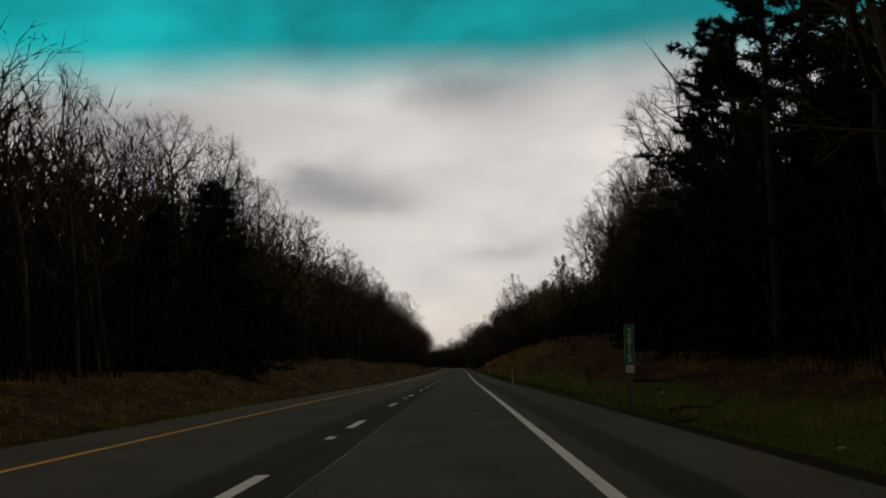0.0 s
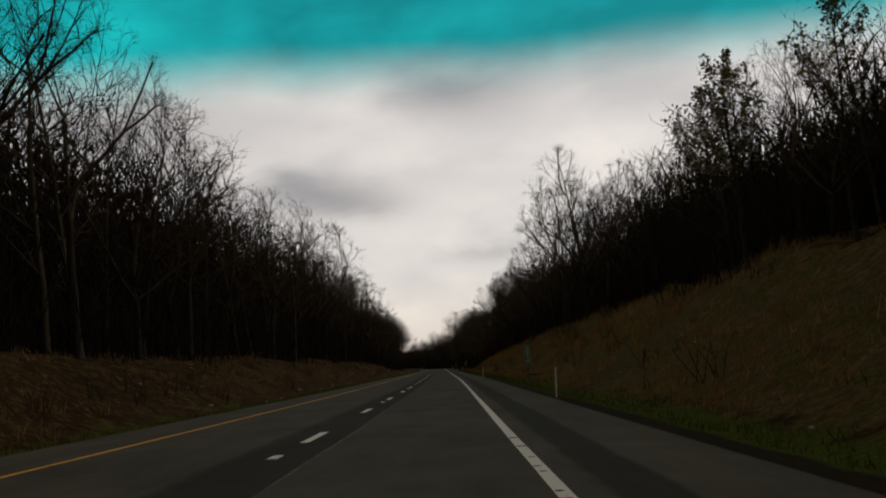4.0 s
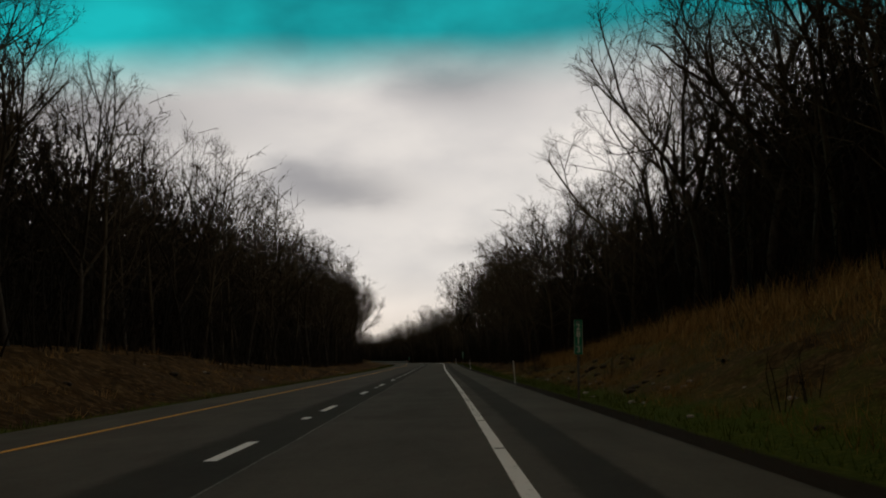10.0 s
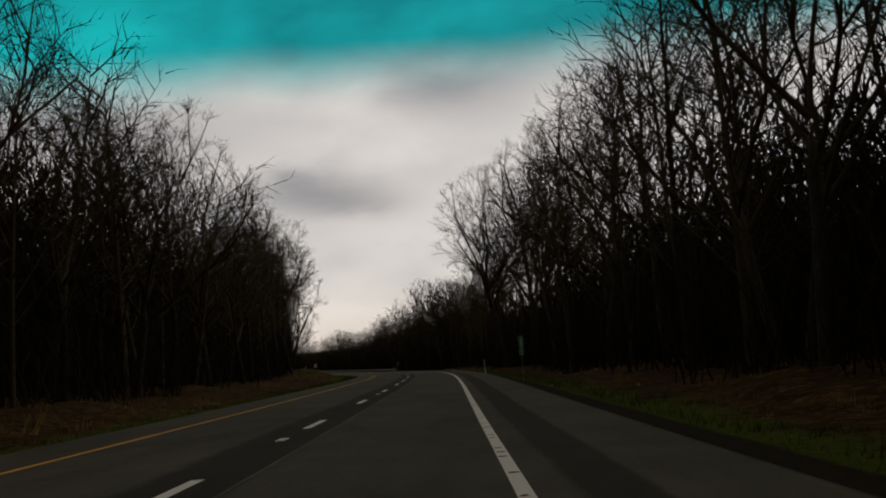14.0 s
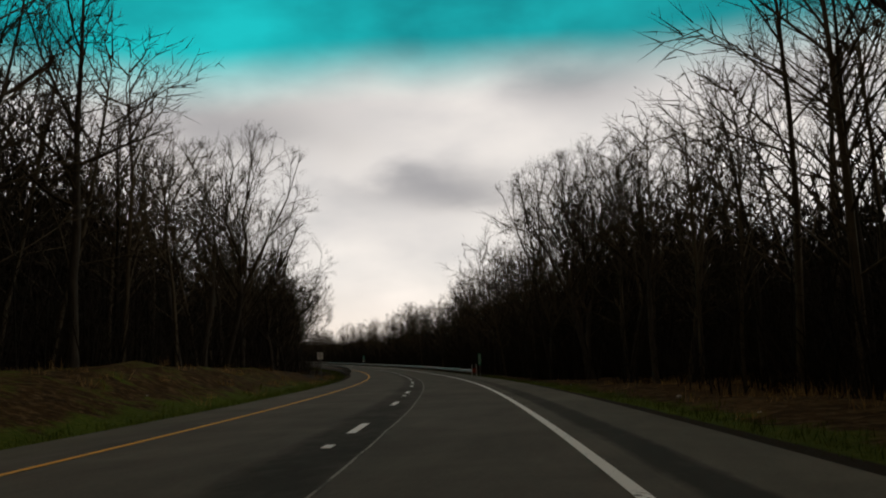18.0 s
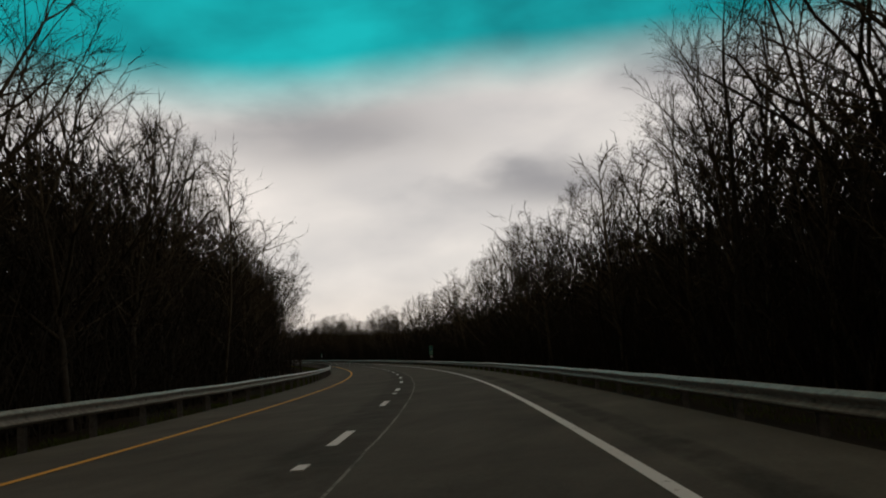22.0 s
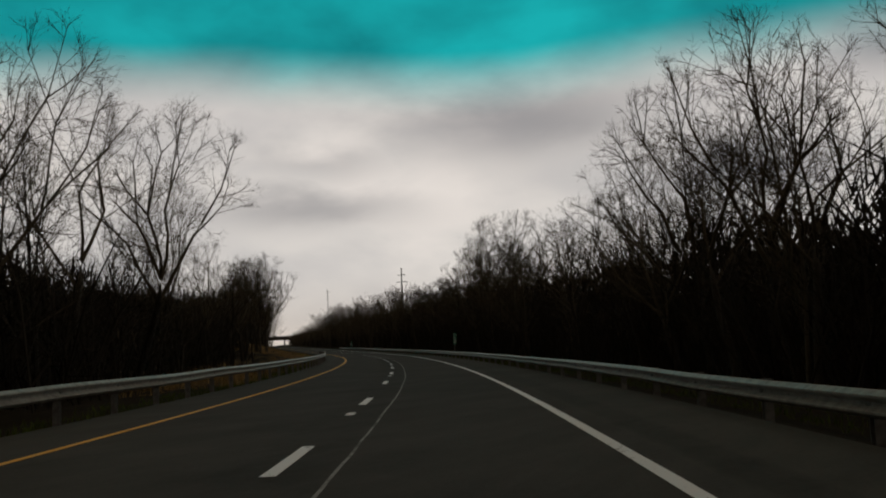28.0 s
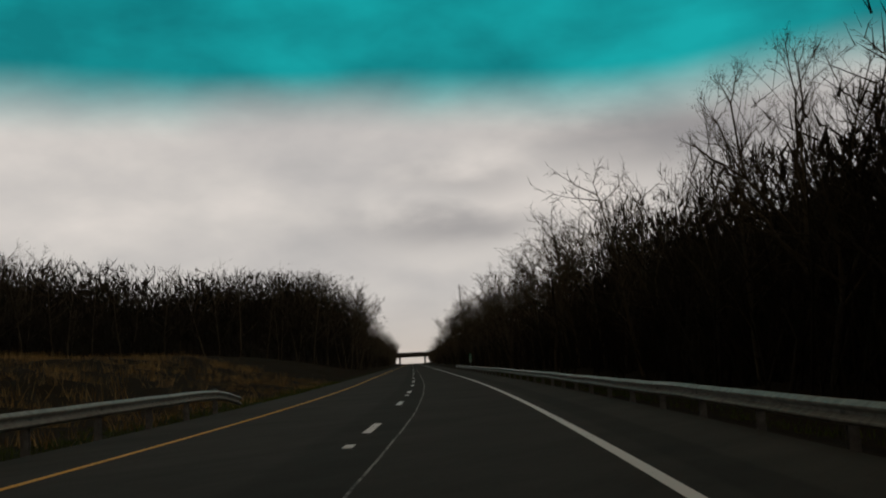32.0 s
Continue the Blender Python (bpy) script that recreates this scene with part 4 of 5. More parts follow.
def pine(seed, height, width, gap, drop, start):
    """A conifer: whorls of limbs with clumps of needles."""
    rng = random.Random(seed)
    stem, crown = Builder(), Builder()
    trunk = curve_of(np.array([0.0, 0.0, -0.4]), np.array([0.0, 0.0, 1.0]), height, 8, 0.02, 0.02, rng)
    stem.tube(trunk, [height * 0.011 * (1 - 0.92 * k / 8) + 0.01 for k in range(9)], 7)
    z = height * start
    while z < height * 0.98:
        rel = (z / height - start) / (1 - start)
        f = z / height * 8
        k = min(7, int(f))
        p = trunk[k] + (trunk[k + 1] - trunk[k]) * (f - k)
        for j in range(rng.randint(4, 6)):
            a = rng.uniform(0, 6.28)
            L = width * (1.0 - 0.86 * rel ** 1.2) * rng.uniform(0.6, 1.15)
            d = np.array([math.cos(a), math.sin(a), drop + 0.35 * rel])
            pts = curve_of(p, d, L, 4, 0.07, 0.05, rng)
            stem.tube(pts, [0.045 * (1 - 0.8 * q / 4) * (1.2 - rel) + 0.006 for q in range(5)], 3)
            clumps = int(5 + L * 6.5)
            for c in range(clumps):
                t = 0.18 + 0.82 * (c + rng.random()) / clumps
                q = min(3, int(t * 4))
                at = pts[q] + (pts[q + 1] - pts[q]) * (t * 4 - q) + np.array([rng.gauss(0, 0.12), rng.gauss(0, 0.12), rng.gauss(0, 0.05)]) * L * 0.35
                for _ in range(15):
                    way = np.array([rng.gauss(0, 1) + 0.6 * d[0], rng.gauss(0, 1) + 0.6 * d[1], rng.gauss(0.25, 0.55)])
                    crown.sliver(at, at + way / np.linalg.norm(way) * rng.uniform(0.25, 0.5), 0.042, rng)
        z += gap * rng.uniform(0.8, 1.2)
    return stem, crown


TREES = []
kinds = [(11, 15.0, 18, 0.34, 0.24, 1.0, False), (13, 14.0, 18, 0.28, 0.28, 1.0, True), (14, 16.0, 16, 0.42, 0.22, 1.0, False), (17, 12.0, 17, 0.20, 0.27, 1.0, False)]
words = ["tall slender bare tree with fine grey twigs", "forked bare tree with dark ascending limbs", "tall straight bare tree branching high up", "young bare tree branching near the ground"]
for (seed, height, limbs, bare, spread, fine, fork), word in zip(kinds, words):
    stem, crown, _ = bare_tree(seed, height, limbs, bare, spread, fine, 0.05, fork)
    TREES.append((height, stem.mesh("trunk", M_BARK), crown.mesh("crown", M_TWIG), word))
kinds = [(21, 14.0, 0.32, 0.33, 5), (22, 14.0, 0.40, 0.27, 5), (23, 14.0, 0.28, 0.37, 5), (24, 14.0, 0.44, 0.25, 4), (25, 14.0, 0.36, 0.31, 5)]
words = ["broad bare tree with spreading dark limbs", "bare grey-barked tree with an upright rounded crown", "low-forked bare tree with a wide twiggy crown", "tall bare hardwood with a high rounded crown", "bare hardwood with forked limbs and dense crown"]
for (seed, height, clear, spread, boughs), word in zip(kinds, words):
    stem, crown = vase_tree(seed, height, clear, spread, boughs)
    TREES.append((height, stem.mesh("trunk", M_BARK), crown.mesh("crown", M_TWIG), word))


def plant_tree(kind, s, lat, height, rng):
    base, trunk_me, crown_me, word = TREES[kind]
    thing = tagged(new("bare_tree"), word + " in roadside woods", "tree", "bare trees along the road")
    child("trunk", trunk_me, thing)
    child("crown", crown_me, thing)
    k = height / base
    p = stand(s, lat)
    thing.matrix_world = pose(p.x, p.y, p.z, rng.gauss(0, 2), rng.gauss(0, 2), rng.uniform(0, 360)) @ Matrix.Diagonal((k * rng.uniform(0.9, 1.15), k * rng.uniform(0.9, 1.15), k, 1))
    return thing


# how far from the lane line the woods begin, and how tall they stand
EDGE_R = ([-60, 20, 80, 400, 440, 640, 690, 1000, 1300], [12.5, 12.5, 15.5, 15.0, 12.3, 12.4, 11.6, 11.2, 12.0])
EDGE_L = ([-60, 60, 400, 560, 610, 700, 713, 935, 960, 1000, 1030, 1045, 1062, 1150, 1175, 1200, 1240, 1300], [-12.5, -12.5, -12.5, -13.0, -16.0, -16.5, -12.0, -11.5, -12.0, -14, -16, -24, -42, -38, -28, -18, -11.5, -12])
# the height of the treetops over the road
TOP_R = ([-60, 40, 60, 85, 105, 125, 150, 175, 195, 220, 250, 270, 300, 330, 355, 385, 405, 430, 475, 505, 540, 572, 596, 620, 648, 670, 700, 745, 760, 775, 790, 830, 865, 905, 925, 955, 1000, 1035, 1050, 1065, 1120, 1200, 1300, 1420, 1600, 1780],
         [20, 19, 16, 13.5, 11.5, 12, 13, 14, 16, 18, 18, 16.5, 17.5, 18.8, 18.2, 16, 15, 16.5, 18, 20.5, 23, 22, 18.5, 17, 17.5, 16.5, 14.8, 14.8, 13.2, 12.2, 12.8, 12.5, 11.4, 11.4, 9.9, 9.8, 11.6, 12.2, 10.6, 10.7, 12.2, 13.5, 14, 12, 9.5, 8.5])
TOP_L = ([-60, 40, 60, 100, 115, 150, 250, 320, 345, 370, 400, 430, 500, 560, 600, 625, 645, 660, 690, 705, 735, 790, 850, 900, 936, 950, 968, 990, 1008, 1045, 1060, 1100, 1130, 1150, 1200, 1240, 1300, 1400, 1780],
         [14.5, 15, 16.5, 18, 17, 18, 19, 20, 18.5, 17.5, 17, 18.5, 18.5, 19, 21, 23.8, 23.8, 22, 20.5, 19, 16.5, 16, 15.0, 14, 13, 8.5, 7.0, 6.4, 7.0, 8.5, 11.0, 13.2, 14.2, 15.2, 17, 18.5, 17, 14, 13])


def over_ground(top, edge, side):
    """How tall trees stand on their own ground, to reach those tops."""
    ss = np.arange(-60, 1800, 5.0)
    lat = np.interp(ss, *edge) + side * 2.0
    return ss, np.maximum(4.0, np.interp(ss, *top) - ground_z(ss, lat))


TALL_R, TALL_L = over_ground(TOP_R, EDGE_R, 1), over_ground(TOP_L, EDGE_L, -1)

rng = random.Random(5)
for side, edge, tall, step in ((1, EDGE_R, TALL_R, 10.5), (-1, EDGE_L, TALL_L, 10.5)):
    s = -6.0
    while s < 1290:
        e = float(np.interp(s, *edge))
        if not (side < 0 and 1060 < s < 1150 and rng.random() < 0.3):
            lat = e + side * (0.7 + abs(rng.gauss(0, 1.5)))
            tall_woods = side > 0 and 465 < s < 690
            plant_tree(rng.choice((2, 5, 7, 5, 7)) if tall_woods else rng.choice((4, 5, 6, 7, 8, 4, 5, 7, 8, 0, 1, 3)), s, lat, float(np.interp(s, *tall)) * rng.uniform(0.78, 1.08), rng)
        s += step * rng.uniform(0.5, 1.5)

# large single trees that stand out over the rest: kind, s, lat, height over the road
for kind, s, lat, height in ((5, 952, -13.5, 14.6), (7, 944, -14.5, 13.6), (8, 965, -14.0, 13.0), (4, 938, 12.8, 11.8), (8, 946, 14.0, 10.8), (5, 930, 13.5, 11.6), (6, 957, 13.5, 9.6), (8, 989, 12.8, 12.8), (4, 1019, 13.2, 12.8), (6, 1034, 13.4, 12.8), (5, 1012, 13.5, 12.5),
                             (4, 807, -12.6, 14.3), (8, 804, 12.5, 13.2), (5, 812, 14.0, 14.0), (6, 831, 13.2, 12.6), (4, 472, -13.4, 17.6), (8, 482, 14.5, 18.2), (7, 496, 14.2, 17.0), (5, 360, -13.5, 16.0), (8, 452, -13.4, 18.0),
                             (6, 703, -15.0, 20.0), (5, 669, -16.2, 22.5), (4, 684, -16.5, 21.5), (5, 672, 13.4, 19.0), (8, 655, 13.4, 18.0), (5, 569, 12.0, 23.5), (7, 578, 12.8, 23.0), (7, 588, 15.0, 20.0), (7, 603, 14.5, 18.0), (5, 592, -14.6, 18.5), (5, 976, -13, 9.4), (7, 986, -13.2, 9.2), (8, 991, -12.8, 9.4), (5, 996, -13, 9.0), (7, 1001, -13.3, 9.8), (5, 1004, -12.2, 10.2), (8, 1008, -12.8, 10.8),
                             (5, 1012, -13.2, 11.3), (6, 1018, -12.6, 12.3), (8, 1029, -14.2, 11.6), (8, 1033, -15.5, 10.8), (6, 844, -9.4, 8.2)):
    plant_tree(kind, s, lat, height - float(ground_z(s, lat)), rng)
for kind, s, lat, height in ((6, 76, 16.2, 16.0), (4, 90, 16.0, 15.6), (8, 83, 17.5, 16.0), (4, 222, 15.5, 20.5), (8, 231, 16.5, 19.5), (7, 266, 14.5, 17.5), (7, 92, 19.5, 20.0), (5, 103, 20.5, 20.5), (4, 112, 20.0, 19.5), (8, 124, 21.0, 19.5), (5, 98, 23.0, 22.0), (7, 118, 23.5, 21.5),
                             (7, 586, 17.5, 24.0), (4, 575, 16.5, 25.0), (5, 374, 17.0, 21.0), (7, 381, 18.0, 21.0), (8, 366, 17.5, 21.0), (4, 388, 18.0, 20.5), (6, 360, 18.5, 21.0), (7, 352, 17.5, 20.0), (5, 356, 20.0, 22.0), (4, 370, 20.5, 22.5)):
    plant_tree(kind, s, lat, height - float(ground_z(s, lat)), rng)

# pines beside the start, and young-leaved trees on the bank
stem, crown = pine(31, 21.0, 5.4, 1.0, 0.05, 0.20)
PINE = (stem.mesh("trunk", M_BARK), crown.mesh("crown", M_NEEDLE))
stem, crown = pine(32, 12.0, 3.3, 0.5, -0.12, 0.05)
SPRUCE = (stem.mesh("trunk", M_BARK), crown.mesh("crown", M_NEEDLE))
for s, lat, k in ((38, 13.8, 0.95), (44, 17.0, 1.05), (51, 15.0, 0.8), (58, 18.5, 0.9), (33, 19.0, 1.0), (27, 17.0, 0.9), (50, 22.0, 1.0), (38, 24.0, 1.05), (88, 20.5, 0.72), (97, 19.0, 0.66), (107, 21.5, 0.72), (117, 20.0, 0.62), (127, 22.0, 0.66)):
    thing = tree_thing("pine_tree", "tall dark green pine with layered drooping boughs", "pines beside the road", *PINE)
    p = stand(s, lat)
    thing.matrix_world = pose(p.x, p.y, p.z, 0, 0, rng.uniform(0, 360)) @ Matrix.Scale(k, 4)
for s, lat, k in ((68, -13.2, 1.08), (74, -14.6, 1.10), (64, -15.8, 0.9), (79, -16.0, 1.0), (63, 14.5, 0.75), (71, 16.5, 0.8), (46, 14.6, 0.7), (41, 16.2, 0.85), (54, 16.8, 0.85), (35, 15.2, 0.7), (48, 19.5, 0.95), (92, -14.5, 0.7), (58, -14.5, 0.75)):
    thing = tree_thing("spruce_tree", "dark conical evergreen standing among bare trees", "spruces beside the road", *SPRUCE)
    p = stand(s, lat)
    thing.matrix_world = pose(p.x, p.y, p.z, 0, 0, rng.uniform(0, 360)) @ Matrix.Diagonal((k * 1.35, k * 1.35, k, 1))
stem, crown, leafage = bare_tree(41, 12.0, 16, 0.38, 0.24, 1.0, 0.04, False, 0.36)
LEAFY = (stem.mesh("trunk", M_BARK), crown.mesh("crown", M_TWIG), leafage.mesh("foliage", M_LEAF))
for s, lat, k in ((122, 15.0, 0.84), (131, 15.2, 0.76), (117, 16.5, 0.7), (152, 15.5, 0.65), (161, 16.0, 0.68), (170, 15.0, 0.76), (176, 16.5, 0.8), (104, 16.5, 0.6), (101, -12.5, 0.85), (186, 18, 0.9)):
    thing = tree_thing("budding_tree", "slender tree with sparse pale young leaves on the bank", "trees coming into leaf", *LEAFY)
    p = stand(s, lat)
    thing.matrix_world = pose(p.x, p.y, p.z, 0, 0, rng.uniform(0, 360)) @ Matrix.Scale(k, 4)


# ---- the woods behind, and what grows at their foot ----
def scatter(name, label, category, protos, spots, mat):
    """One mesh of many turned and scaled copies of a few small forms."""
    vs, fs, base = [], [], 0
    for p, turn, kx, kz, which in spots:
        v, f = protos[which]
        c, q = math.cos(turn), math.sin(turn)
        w = np.empty_like(v)
        w[:, 0] = (v[:, 0] * c - v[:, 1] * q) * kx + p[0]
        w[:, 1] = (v[:, 0] * q + v[:, 1] * c) * kx + p[1]
        w[:, 2] = v[:, 2] * kz + p[2]
        vs.append(w)
        fs.append(f + base)
        base += len(v)
    ob = new(name, quick_mesh(name, np.concatenate(vs), np.concatenate(fs), mat))
    return tagged(ob, label, category, kind="stuff")


def far_tree(seed, limbs=20, sprays=9):
    rng = random.Random(seed)
    b = Builder()
    trunk = curve_of(np.array([0.0, 0.0, -0.4]), np.array([rng.gauss(0, 0.05), rng.gauss(0, 0.05), 1.0]), 14.0, 5, 0.05, 0.03, rng)
    b.tube(trunk, [0.14 * (1 - 0.9 * k / 5) + 0.01 for k in range(6)], 4)
    for i in range(limbs):
        f = 0.20 + 0.78 * (i + rng.random()) / limbs
        k = min(4, int(f * 5))
        p = trunk[k] + (trunk[k + 1] - trunk[k]) * (f * 5 - k)
        d = side_way(trunk[k + 1] - trunk[k], radians(rng.uniform(30, 62)), rng)
        L = 4.6 * rng.uniform(0.75, 1.1) * math.sqrt(max(0.06, 1 - ((f - 0.52) / 0.50) ** 2))
        pts = curve_of(p, d, L, 2, 0.16, 0.12, rng)
        b.tube(pts, [0.045, 0.028, 0.0], 3)
        for j in range(sprays):
            t = 0.12 + 0.88 * (j + rng.random()) / sprays
            q = min(1, int(t * 2))
            p2 = pts[q] + (pts[q + 1] - pts[q]) * (t * 2 - q)
            b.spray(p2, side_way(pts[q + 1] - pts[q], radians(rng.uniform(25, 62)), rng), min(1.5, L * 0.42) * rng.uniform(0.6, 1.1), 0.024, 2, rng)
    return np.array(b.v), np.array(b.f)


def thicket(seed, stems, height, spread):
    rng = random.Random(seed)
    b = Builder()
    for _ in range(stems):
        p = np.array([rng.uniform(-1.5, 1.5) * spread, rng.uniform(-1.5, 1.5) * spread, -0.2])
        d = np.array([rng.uniform(-0.35, 0.35), rng.uniform(-0.35, 0.35), 1.0])
        L = height * rng.uniform(0.45, 1.1)
        pts = curve_of(p, d, L, 2, 0.15, 0.03, rng)
        b.tube(pts, [0.034, 0.026, 0.0], 3)
        for j in range(6):
            t = 0.08 + 0.72 * rng.random()
            q = min(1, int(t * 2))
            p2 = pts[q] + (pts[q + 1] - pts[q]) * (t * 2 - q)
            b.spray(p2, side_way(pts[q + 1] - pts[q], radians(rng.uniform(25, 75)), rng), L * rng.uniform(0.12, 0.3), 0.015, 1, rng)
    return np.array(b.v), np.array(b.f)


rng = random.Random(8)
far_kinds = [far_tree(60 + i) for i in range(6)] + [far_tree(66 + i, 15, 8) for i in range(4)]
spots = []
for side, edge, tall in ((1, EDGE_R, TALL_R), (-1, EDGE_L, TALL_L)):
    for row, (offset, step) in enumerate(((3.0, 6.2), (8.5, 6.5))):
        s = -20.0
        while s < 1780:
            e = float(np.interp(s, *edge)) + side * (offset + rng.uniform(-2, 2.5))
            h = float(np.interp(s, *tall)) / 14 * rng.uniform(0.78, 1.06)
            p = stand(s, e)
            spots.append((p, rng.uniform(0, 6.28), h * rng.uniform(0.9, 1.3), h, rng.randrange(6) if s < 1130 else 6 + rng.randrange(4)))
            s += step * rng.uniform(0.5, 1.5) * (1.0 if s < 1150 else 2.2)
    s = 1095.0
    while s < 1780:
        e = float(np.interp(s, *edge)) + side * rng.uniform(-0.5, 2)
        h = float(np.interp(s, *tall)) / 14 * rng.uniform(0.7, 1.05)
        spots.append((stand(s, e), rng.uniform(0, 6.28), h * 1.2, h, 6 + rng.randrange(4)))
        s += rng.uniform(2, 6)
scatter("woodland", "dense bare brown woods behind the roadside trees", "woods", far_kinds, spots, M_TWIG)

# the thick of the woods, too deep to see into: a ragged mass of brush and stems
# one solid sheet; the shade between stems is put into its dark colour
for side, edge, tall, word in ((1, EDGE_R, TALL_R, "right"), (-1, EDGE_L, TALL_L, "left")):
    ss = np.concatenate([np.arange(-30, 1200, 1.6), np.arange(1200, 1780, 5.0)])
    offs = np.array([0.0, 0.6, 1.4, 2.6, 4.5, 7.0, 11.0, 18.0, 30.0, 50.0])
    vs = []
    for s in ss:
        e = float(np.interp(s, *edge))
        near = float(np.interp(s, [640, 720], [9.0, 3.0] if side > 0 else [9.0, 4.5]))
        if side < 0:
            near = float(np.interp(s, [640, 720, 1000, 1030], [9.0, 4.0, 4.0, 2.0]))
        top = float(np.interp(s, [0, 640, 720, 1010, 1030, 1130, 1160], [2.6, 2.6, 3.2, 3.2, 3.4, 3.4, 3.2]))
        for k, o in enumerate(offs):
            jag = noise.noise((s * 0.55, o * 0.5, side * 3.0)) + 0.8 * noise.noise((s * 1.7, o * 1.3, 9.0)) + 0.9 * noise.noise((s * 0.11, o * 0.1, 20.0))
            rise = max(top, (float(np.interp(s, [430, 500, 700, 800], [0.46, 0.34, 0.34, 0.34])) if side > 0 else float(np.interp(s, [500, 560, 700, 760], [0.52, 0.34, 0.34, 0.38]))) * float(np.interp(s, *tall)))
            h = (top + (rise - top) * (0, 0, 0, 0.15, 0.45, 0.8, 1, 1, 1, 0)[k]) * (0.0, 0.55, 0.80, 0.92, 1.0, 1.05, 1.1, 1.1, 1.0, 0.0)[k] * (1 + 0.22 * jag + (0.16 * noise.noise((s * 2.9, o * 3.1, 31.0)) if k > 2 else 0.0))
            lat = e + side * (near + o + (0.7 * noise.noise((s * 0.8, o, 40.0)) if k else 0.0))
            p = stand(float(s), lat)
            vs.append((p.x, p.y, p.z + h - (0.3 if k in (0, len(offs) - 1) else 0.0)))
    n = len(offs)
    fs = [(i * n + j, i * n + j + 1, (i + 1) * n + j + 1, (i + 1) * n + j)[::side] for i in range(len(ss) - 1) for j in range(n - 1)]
    tagged(new("deep_woods", mesh_of("deep_woods", vs, fs, M_SHADED_BRUSH)), "dark mass with painted shade, filling leafless woods behind the trees", "woods", kind="stuff")


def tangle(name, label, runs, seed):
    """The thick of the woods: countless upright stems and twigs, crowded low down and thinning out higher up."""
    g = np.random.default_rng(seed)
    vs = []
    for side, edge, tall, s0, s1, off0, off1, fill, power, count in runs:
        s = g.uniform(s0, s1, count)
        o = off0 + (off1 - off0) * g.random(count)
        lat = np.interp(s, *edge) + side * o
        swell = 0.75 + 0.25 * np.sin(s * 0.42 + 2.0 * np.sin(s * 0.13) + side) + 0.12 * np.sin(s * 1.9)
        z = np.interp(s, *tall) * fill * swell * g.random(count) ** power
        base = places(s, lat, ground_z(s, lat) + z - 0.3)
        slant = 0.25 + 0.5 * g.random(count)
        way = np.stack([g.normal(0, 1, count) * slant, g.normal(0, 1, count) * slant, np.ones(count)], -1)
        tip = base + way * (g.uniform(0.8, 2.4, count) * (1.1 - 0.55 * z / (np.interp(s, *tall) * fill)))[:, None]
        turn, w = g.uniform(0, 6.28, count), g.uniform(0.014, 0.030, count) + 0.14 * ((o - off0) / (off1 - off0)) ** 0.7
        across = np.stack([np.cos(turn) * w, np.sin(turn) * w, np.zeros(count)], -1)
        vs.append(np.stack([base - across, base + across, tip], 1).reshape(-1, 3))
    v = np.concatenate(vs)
    return tagged(new(name, quick_mesh(name, v, np.arange(len(v)).reshape(-1, 3), M_SHADED_BRUSH)), label, "woods", kind="stuff")


tangle("thick_woods", "crowd of bare stems deep in the woods, darkened for shade", (
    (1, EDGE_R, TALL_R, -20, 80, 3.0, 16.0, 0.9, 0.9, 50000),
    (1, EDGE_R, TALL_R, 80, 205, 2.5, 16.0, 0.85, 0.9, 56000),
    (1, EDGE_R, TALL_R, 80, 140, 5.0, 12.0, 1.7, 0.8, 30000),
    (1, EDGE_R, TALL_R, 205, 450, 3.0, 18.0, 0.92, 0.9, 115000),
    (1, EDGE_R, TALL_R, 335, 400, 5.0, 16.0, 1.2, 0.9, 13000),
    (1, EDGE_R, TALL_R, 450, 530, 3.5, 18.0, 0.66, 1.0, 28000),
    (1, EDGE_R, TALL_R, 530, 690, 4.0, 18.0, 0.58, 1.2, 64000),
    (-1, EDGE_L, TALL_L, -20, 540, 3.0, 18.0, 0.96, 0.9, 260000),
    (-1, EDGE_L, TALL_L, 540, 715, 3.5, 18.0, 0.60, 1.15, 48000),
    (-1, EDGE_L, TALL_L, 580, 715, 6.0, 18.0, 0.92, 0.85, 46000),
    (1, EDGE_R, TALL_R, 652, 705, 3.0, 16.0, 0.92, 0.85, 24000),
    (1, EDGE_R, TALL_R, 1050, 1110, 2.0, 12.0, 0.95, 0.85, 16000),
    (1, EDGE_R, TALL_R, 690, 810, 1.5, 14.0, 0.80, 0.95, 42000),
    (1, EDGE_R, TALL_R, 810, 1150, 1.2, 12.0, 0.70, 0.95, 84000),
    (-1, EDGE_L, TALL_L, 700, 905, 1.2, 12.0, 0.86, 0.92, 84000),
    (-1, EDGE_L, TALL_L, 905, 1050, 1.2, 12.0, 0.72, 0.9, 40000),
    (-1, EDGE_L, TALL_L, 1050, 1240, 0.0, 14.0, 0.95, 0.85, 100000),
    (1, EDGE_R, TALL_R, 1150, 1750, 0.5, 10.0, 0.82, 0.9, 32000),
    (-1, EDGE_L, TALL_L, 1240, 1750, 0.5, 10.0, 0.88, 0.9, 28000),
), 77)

shrubs = [thicket(80 + i, 8, 5.0, 0.8) for i in range(5)]
spots = []
for side, edge in ((1, EDGE_R), (-1, EDGE_L)):
    for offset, step in ((0.8, 2.8), (3.8, 4.2)):
        s = -10.0
        while s < 1500:
            e = float(np.interp(s, *edge)) + side * (offset + rng.uniform(-0.8, 2.5))
            k = rng.uniform(0.6, 1.35)
            if s > 660 and offset < 4:
                k *= 1.3
            spots.append((stand(s, e), rng.uniform(0, 6.28), k * 1.2, k, rng.randrange(5)))
            s += step * rng.uniform(0.5, 1.5) * (1 if s < 1150 else 1.8)
